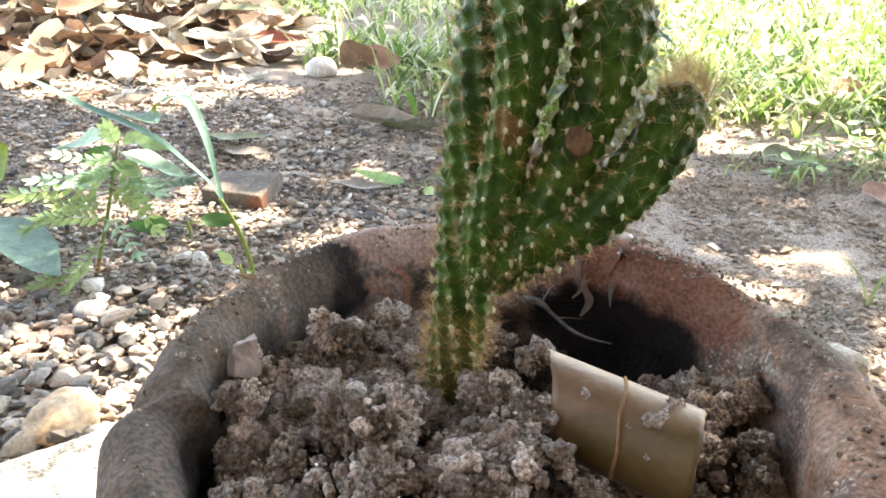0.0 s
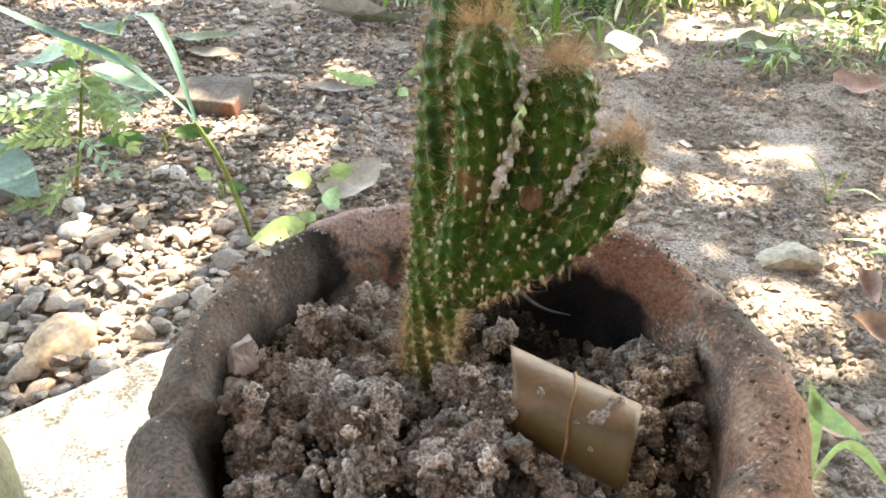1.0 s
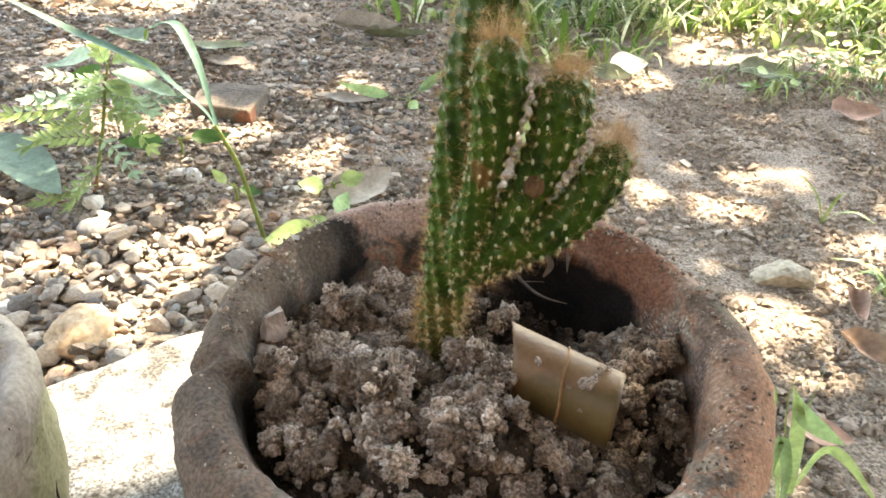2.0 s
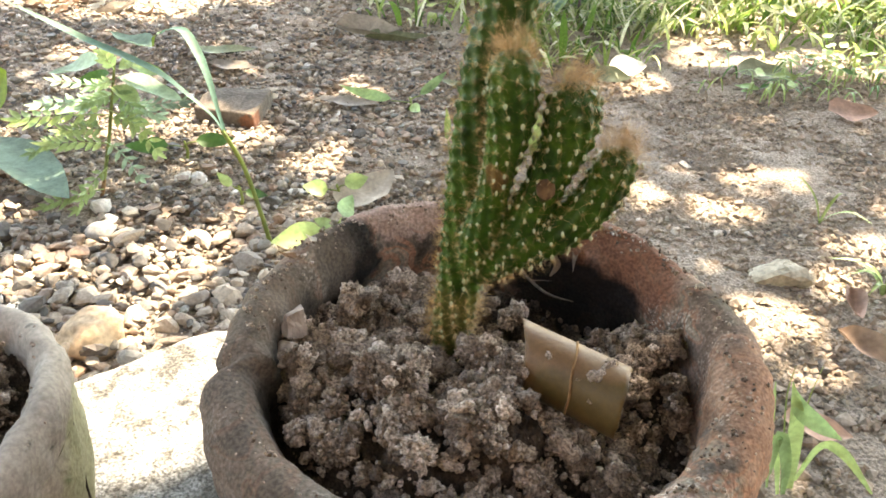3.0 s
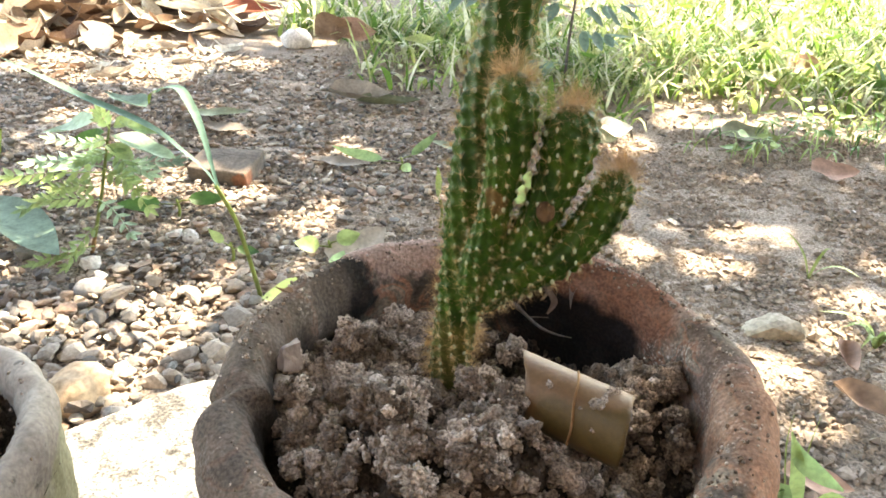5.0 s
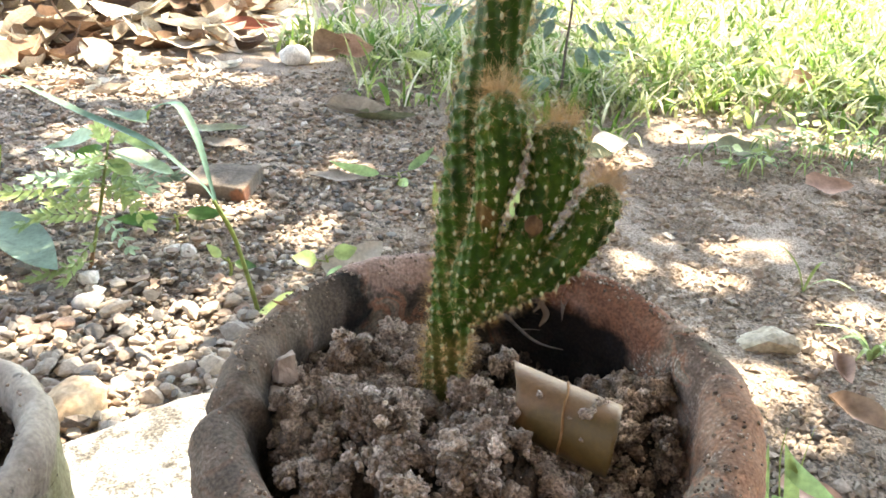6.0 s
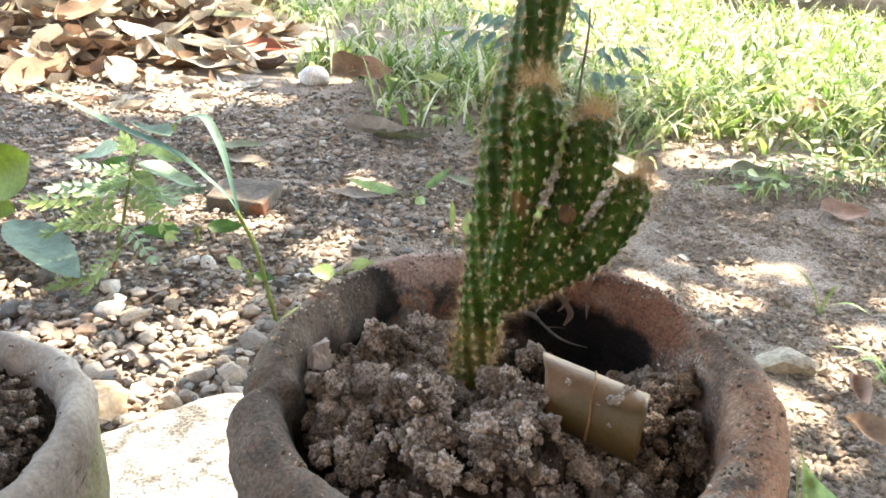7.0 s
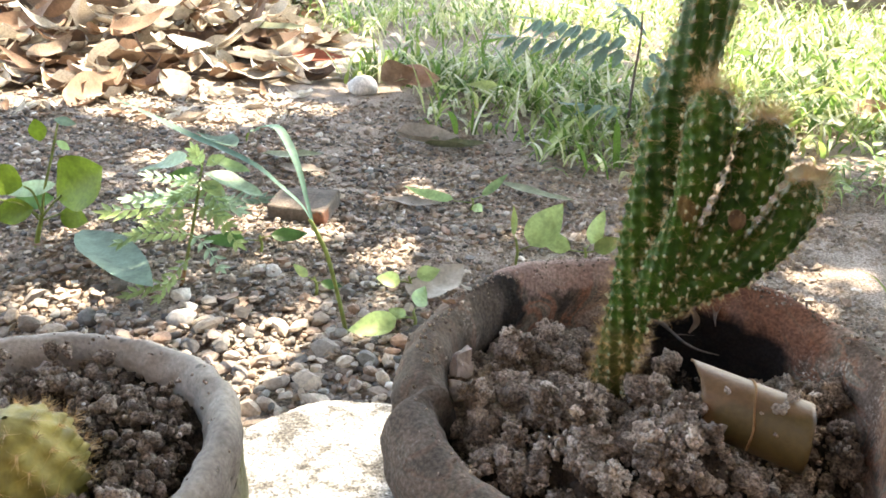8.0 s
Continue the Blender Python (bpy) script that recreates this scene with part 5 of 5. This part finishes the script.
tuft((0.61, 0.775), 11, 0.066, 0.008, 0.8, ["fresh", "bright", "stem"], "small fresh green grass tuft on soil", 4)
tuft((0.60, 0.95), 3, 0.07, 0.005, 1.2, ["stem", "fresh"], "few thin arching grass blades", 8)


def weed_patch(at, count, wide, deep, label, seed):
    """Low weeds and short grass growing loosely over a patch of soil."""
    r = np.random.default_rng(seed)
    pieces = []
    for k in range(count):
        x, y = r.normal(0, wide), r.normal(0, deep)
        z = ground_z(at[0] + x, at[1] + y) - ground_z(*at)
        a = r.uniform(0, 6.28)
        c, d, h = math.cos(a), math.sin(a), r.uniform(0.015, 0.05)
        tone = M_GREEN[("fresh", "bright", "stem", "deep", "bright")[k % 5]]
        if k % 3:
            long = r.uniform(0.03, 0.085)
            arc = [(x, y, z), (x + c * long * 0.35, y + d * long * 0.35, z + h), (x + c * long * 0.75, y + d * long * 0.75, z + h * 0.9), (x + c * long, y + d * long, z + h * 0.4)]
            pieces.append(("blade", blade(arc, [0.002, 0.005, 0.004, 0.0005], 0.3, 4), tone))
        else:
            pieces.append(("leaf", place(leaf_shape(r.uniform(0.022, 0.045), r.uniform(0.014, 0.024), 0.3, 0.2, 0.15, seed + k, 1.3, 8), (x, y, z + h), r.uniform(-25, 25), r.uniform(-25, 10), math.degrees(a)), tone))
    return plant("low_weeds", at, pieces, label, "weeds")


weed_patch((0.90, 1.56), 110, 0.11, 0.055, "loose patch of low green weeds on soil", 31)
weed_patch((0.71, 1.45), 34, 0.055, 0.022, "sparse low grass on shaded soil", 47)


def broad_tuft():
    pieces = [("blade", blade(points, widths, 0.3, up=(0, -1, 0.4)), M_GREEN[tone]) for points, widths, tone in [
        ([(0.023, 0.005, -0.005), (0.004, 0.000, 0.066), (-0.010, -0.005, 0.114), (-0.023, -0.005, 0.148)], [0.006, 0.014, 0.012, 0.001], "bright"),
        ([(-0.017, 0.000, 0.136), (-0.008, -0.005, 0.118), (0.012, -0.010, 0.103), (0.032, -0.015, 0.092)], [0.003, 0.015, 0.013, 0.002], "fresh"),
        ([(0.023, 0.005, 0.012), (0.024, -0.005, 0.072), (0.040, -0.015, 0.074), (0.065, -0.035, 0.047)], [0.004, 0.008, 0.009, 0.002], "bright"),
        ([(0.003, 0.005, -0.010), (-0.013, 0.005, 0.059), (-0.023, 0.010, 0.112), (-0.024, 0.015, 0.128)], [0.002, 0.004, 0.0035, 0.0006], "bright"),
        ([(0.006, -0.005, 0.004), (-0.010, -0.005, 0.055), (-0.028, 0.000, 0.094), (-0.036, 0.005, 0.102)], [0.003, 0.006, 0.005, 0.0008], "bright"),
        ([(0.011, -0.005, 0.004), (-0.003, -0.010, 0.054), (-0.019, -0.010, 0.091), (-0.016, -0.015, 0.044)], [0.004, 0.01, 0.01, 0.002], "fresh"),
        ([(0.022, 0.005, -0.009), (0.017, 0.015, 0.056), (0.018, 0.025, 0.098), (0.032, 0.045, 0.121)], [0.0012, 0.0014, 0.0012, 0.0005], "stem"),
        ([(0.013, 0.000, -0.003), (-0.003, 0.005, 0.067), (-0.010, 0.015, 0.114), (-0.006, 0.025, 0.139)], [0.0012, 0.0014, 0.0012, 0.0005], "stem")]]
    plant("grass_plant", (0.345, 0.455), pieces, "broad bright green grass plant beside the pot", "grass plant")


broad_tuft()


def sprig():
    pieces = [("stem", tube([(0, 0, 0, 0.004), (0.0, 0.0, 0.15, 0.0035), (0.004, 0.0, 0.24, 0.003), (0.0, 0.0, 0.31, 0.0022)], 7), M_TWIG)]
    for k, (h, rz, long) in enumerate([(0.21, 174, 0.30), (0.24, 150, 0.27), (0.20, 12, 0.13), (0.28, 95, 0.18), (0.15, -30, 0.09), (0.07, 185, 0.12)]):
        pieces.append(("compound_leaf", place(pinnate(long, max(3, int(long * 28)), 0.06 + 0.08 * long, 0.025, 0.16, 60 + k, 34.0), (0.0, 0.0, h), 0, 0, rz), M_GREEN["neem"]))
    plant("neem_sapling", (0.36, 1.86), pieces, "slender sapling with drooping feathery grey-green leaves", "sapling")


sprig()


# ---- meadow ----
def meadow():
    clumps, each = 5600, 12
    cx, cy = rng.uniform(-2.6, 5.0, clumps), 1.45 + 5.5 * rng.uniform(0, 1, clumps) ** 1.45
    cx[:520], cy[:520] = rng.uniform(-0.5, 1.5, 520), rng.uniform(1.5, 2.5, 520)
    front = np.interp(cx, [-0.7, -0.36, -0.25, -0.09, 0.05, 0.24, 0.42, 0.56, 0.86, 1.3], [2.7, 2.25, 2.12, 1.82, 1.70, 1.56, 1.57, 1.66, 1.72, 1.60]) + 0.03 * np.sin(17 * cx)
    patch = np.array([noise.fractal(Vector((a * 2.2, b * 2.2, 5.0)), 1, 2, 3) for a, b in zip(cx, cy)])
    ok = (cy > front) & (rng.uniform(size=clumps) < (0.85 + 0.8 * patch) * (0.45 + 0.55 * smoothstep(0.0, 0.35, cy - front)) * (0.72 + 0.28 * smoothstep(0.3, 0.6, cx))) & ~((cx < -0.45) & (cy < 3.0 - 0.3 * (cx + 0.6)))
    ok &= ~((cx < -0.05) & (cy > 2.45) & (cy < 2.95) & (patch < 0.45))
    cx, cy = np.repeat(cx[ok], each), np.repeat(cy[ok], each)
    n = len(cx)
    x, y = cx + rng.normal(0, 0.04, n), cy + rng.normal(0, 0.035, n)
    rows = np.linspace(0, 1, 5)
    broad = rng.uniform(size=n) < 0.26
    long = rng.uniform(0.05, 0.21, n) * (0.75 + 0.25 * smoothstep(1.6, 2.1, y))
    wide = np.where(broad, rng.uniform(0.010, 0.019, n), rng.uniform(0.0035, 0.009, n))
    yaw, lean = rng.uniform(0, 6.283, n), rng.uniform(0.5, 2.5, n)
    arch = 0.2 + lean[:, None] * rows[None]
    px = long[:, None] * np.cumsum(np.sin(arch), 1) / 5
    pz = long[:, None] * np.cumsum(np.cos(arch), 1) / 5
    w = wide[:, None] * (np.sin(np.pi * (0.18 + 0.80 * rows)) ** 0.8)[None]
    w[:, -1] = 0.0004
    z = ground_height(x, y)
    v = np.zeros((n, 5, 2, 3))
    for k, s in enumerate((-0.5, 0.5)):
        v[:, :, k, 0] = x[:, None] + px * np.cos(yaw)[:, None] - s * w * np.sin(yaw)[:, None]
        v[:, :, k, 1] = y[:, None] + px * np.sin(yaw)[:, None] + s * w * np.cos(yaw)[:, None]
        v[:, :, k, 2] = z[:, None] + np.maximum(pz - long[:, None] / 8, -0.004)
    f = grid_faces(5, 2)
    faces = (f[None] + (np.arange(n) * 10)[:, None, None]).reshape(-1, 4)
    tagged(new("grass", mesh_of("grass", v.reshape(-1, 3), faces, M_GRASS)), "sunlit tangled green meadow grass", "grass", kind="stuff")
    # low broad-leaved weeds among the grass
    m = 4200
    x, y = rng.uniform(-2.6, 5.0, m), 1.6 + 5.0 * rng.uniform(0, 1, m) ** 1.5
    ok = (y > 1.75 + 0.6 * smoothstep(-0.05, -0.5, x)) & (rng.uniform(size=m) < 0.35 + 0.65 * smoothstep(0.0, 1.0, x)) & ~((x < -0.2) & (y < 3.3))
    x, y = x[ok], y[ok]
    m = len(x)
    shapes = [leaf_shape(1.0, rng.uniform(0.35, 0.6), 0.5, 0.2, 0.2, 400 + k, 1.3, 6, cols=3) for k in range(5)]
    sz = rng.uniform(0.03, 0.08, (m, 1)) * np.ones((1, 3))
    tilt = turns(m) * 0.45 + yaw_turns(rng.uniform(0, 6.28, m)) * 0.8
    v, f = scatter(shapes, np.column_stack([x, y, ground_height(x, y) + rng.uniform(0.01, 0.12, m)]), sz, tilt)
    tagged(new("meadow_weeds", mesh_of("meadow_weeds", v, f, M_GRASS)), "low broad-leaved green weeds in the grass", "weeds", kind="stuff")


meadow()

# ---- the tree overhead, whose crown gives the dappled shade ----
# gaps in the crown: where its light falls on the ground, and how wide
GAPS = [(-0.355, 0.60, 0.065, 0.05), (0.37, 1.48, 0.06, 0.04), (-0.53, 0.868, 0.19, 0.062), (-0.32, 0.76, 0.085, 0.085), (-0.48, 0.752, 0.055, 0.032), (-0.316, 1.143, 0.06, 0.028), (-0.182, 1.086, 0.05, 0.05), (-0.48, 1.186, 0.085, 0.055),
        (0.462, 0.987, 0.055, 0.045), (0.584, 1.08, 0.085, 0.05), (0.347, 1.021, 0.04, 0.05), (0.45, 0.715, 0.07, 0.07), (0.455, 0.64, 0.05, 0.05), (0.68, 1.69, 0.14, 0.06), (0.46, 1.53, 0.065, 0.07),
        (0.62, 1.33, 0.05, 0.02), (-0.83, 1.84, 0.27, 0.11), (-1.1, 2.03, 0.48, 0.20), (-0.763, 1.477, 0.08, 0.045), (-0.13, 1.41, 0.04, 0.04), (-0.235, 0.265, 0.10, 0.065), (0.75, 0.98, 0.06, 0.04),
        (0.95, 1.25, 0.08, 0.035), (1.0, 1.62, 0.2, 0.06), (-1.35, 1.9, 0.3, 0.12), (-1.0, 2.5, 0.4, 0.12), (-0.4, 2.22, 0.12, 0.06), (-1.5, 2.6, 0.3, 0.1), (-0.8, 2.9, 0.3, 0.1), (-0.53, 1.94, 0.15, 0.045),
        (-0.60, 0.66, 0.10, 0.05), (-0.85, 1.0, 0.06, 0.05), (-0.62, 1.32, 0.06, 0.03), (-0.45, 0.945, 0.07, 0.035), (0.66, 0.89, 0.075, 0.045), (0.56, 0.79, 0.05, 0.045), (-1.2, 2.2, 0.35, 0.12), (0.89, 1.70, 0.12, 0.05)]


def shade_tree():
    root = empty_at("shade_tree", (-2.9, -0.7, 0.0))
    o = np.array((-2.9, -0.7, 0.0))
    part("trunk", mesh_of("trunk", *tube([(0, 0, -0.1, 0.24), (0.03, 0.05, 0.8, 0.19), (0.1, 0.1, 1.8, 0.16), (0.5, 0.5, 2.9, 0.12)], 18), M_BARK), root)
    for k, (ex, ey, ez, r) in enumerate([(3.4, 3.2, 3.5, 0.09), (2.0, 4.6, 3.6, 0.08), (4.6, 4.6, 3.8, 0.07), (1.0, 2.2, 3.9, 0.07), (5.6, 5.6, 3.7, 0.05)]):
        mesh = tube([(0.3, 0.3, 2.4, r), (ex * 0.4, ey * 0.4, 2.9 + 0.1 * k, r * 0.8), (ex * 0.75, ey * 0.72, ez - 0.15, r * 0.5), (ex, ey, ez, r * 0.15)], 10)
        part("limb", mesh_of("limb", *mesh, M_BARK), root)
    n = 165000
    gx_, gy_ = rng.uniform(-3.4, 3.2, n), rng.uniform(-2.4, 4.6, n)
    h = rng.uniform(2.5, 3.2, n)
    free = np.zeros(n, dtype=bool)
    wig = np.array([noise.fractal(Vector((a * 7, b * 7, 1.0)), 1, 2, 3) for a, b in zip(gx_, gy_)])
    speck = np.array([noise.fractal(Vector((a * 9, b * 13, 8.0)), 1, 2, 3) for a, b in zip(gx_, gy_)])
    for cx, cy, ax, ay in GAPS:
        free |= (((gx_ - cx) / (ax + 0.022 - 0.016 * (cx > 0))) ** 2 + ((gy_ - cy) / (ay + 0.022 - 0.014 * (cx > 0))) ** 2 < 1 + 0.6 * wig) & ((speck > -0.42) | (gy_ < 0.5))
    free |= (speck > 0.46 + 0.16 * smoothstep(0.1, 0.3, gx_) * smoothstep(1.9, 1.6, gy_) - 0.12 * smoothstep(-0.10, -0.38, gx_) * smoothstep(1.7, 1.3, gy_)) & (gy_ > 0.42) & ~((np.abs(gx_ - 0.05) < 0.22) & (np.abs(gy_ - 0.15) < 0.3))
    field = smoothstep(1.66, 1.98, gy_ + 0.25 * wig) * smoothstep(0.28, 0.72, gx_ + 0.12 * (gy_ - 2.4) + 0.3 * wig)
    free |= (field > 0.5) & (speck > -0.42)
    free |= (gy_ > 3.0) & (speck > np.where((gx_ > 0.1) | (gx_ < -1.3), -0.30, 0.12))
    free |= (((gx_ + 1.45) / 1.05) ** 2 + ((gy_ - 2.75) / 0.85) ** 2 < 1) & (speck > -0.34)
    edge = ((gx_ - 0.0) / 3.2) ** 2 + ((gy_ - 1.0) / 3.6) ** 2 + 0.5 * wig
    ok = ~free & (edge < 1.0)
    gx_, gy_, h = gx_[ok], gy_[ok], h[ok]
    n = len(h)
    at = np.column_stack([gx_ + h * SUN_TO.x / SUN_TO.z, gy_ + h * SUN_TO.y / SUN_TO.z, h]) - o
    leaf = (np.array([(-0.5, 0, 0), (-0.1, 0.5, 0.05), (0.5, 0, -0.1), (-0.1, -0.5, 0.05)]), np.array([(0, 1, 2, 3)]))
    sz = rng.uniform(0.055, 0.09, (n, 1)) * np.array([[1.0, 0.6, 1.0]])
    tilt = rng.normal(0, 0.35, n)
    c, s = np.cos(tilt), np.sin(tilt)
    lean = np.stack([np.ones_like(c), 0 * c, 0 * c, 0 * c, c, -s, 0 * c, s, c], 1).reshape(-1, 3, 3)
    v, f = scatter([leaf], at, sz, yaw_turns(rng.uniform(0, 6.28, n)) @ lean)
    part("crown", mesh_of("crown", v, f, M_CANOPY), root, "green leafy crown with many gaps")["kind"] = "stuff"
    tagged(root, "broad green tree spreading over the garden", "tree")


shade_tree()


thing("old_log", tube([(-0.95, 0.02, 0.03, 0.07), (-0.9, 0.02, 0.05, 0.10), (-0.3, 0.0, 0.07, 0.12), (0.2, 0.03, 0.06, 0.115), (1.2, 0.0, 0.05, 0.09), (1.23, 0.0, 0.04, 0.01)], 14), M_BARK,
      (2.45, 4.25, ground_z(2.45, 4.25)), "old dark log lying in the grass", "log", rz=-8)


# ---- the small cactus in the pale pot ----
def ball_cactus():
    root = empty_at("small_cactus", (-0.200, 0.190, 0.326))
    geo, spots, tip = ribbed([(0, 0, -0.004, 0.011), (0, 0, 0.009, 0.018), (0, 0, 0.025, 0.0215), (0, 0, 0.041, 0.0185), (0, 0, 0.050, 0.010), (0, 0, 0.0525, 0.001)], 11, 88, 8, 0.0, 0.12, 0.0055)
    body = part("stem", mesh_of("stem", *geo, M_BALL), root)
    part("spine_cover", mesh_of("spine_cover", *spine_set(spots, 16, 0.003, 0.008, 0.8, 0.0001), M_SPINE, False), body, "pale golden spines")["kind"] = "stuff"
    tagged(root, "small round yellow-green cactus with golden spines", "cactus")


ball_cactus()
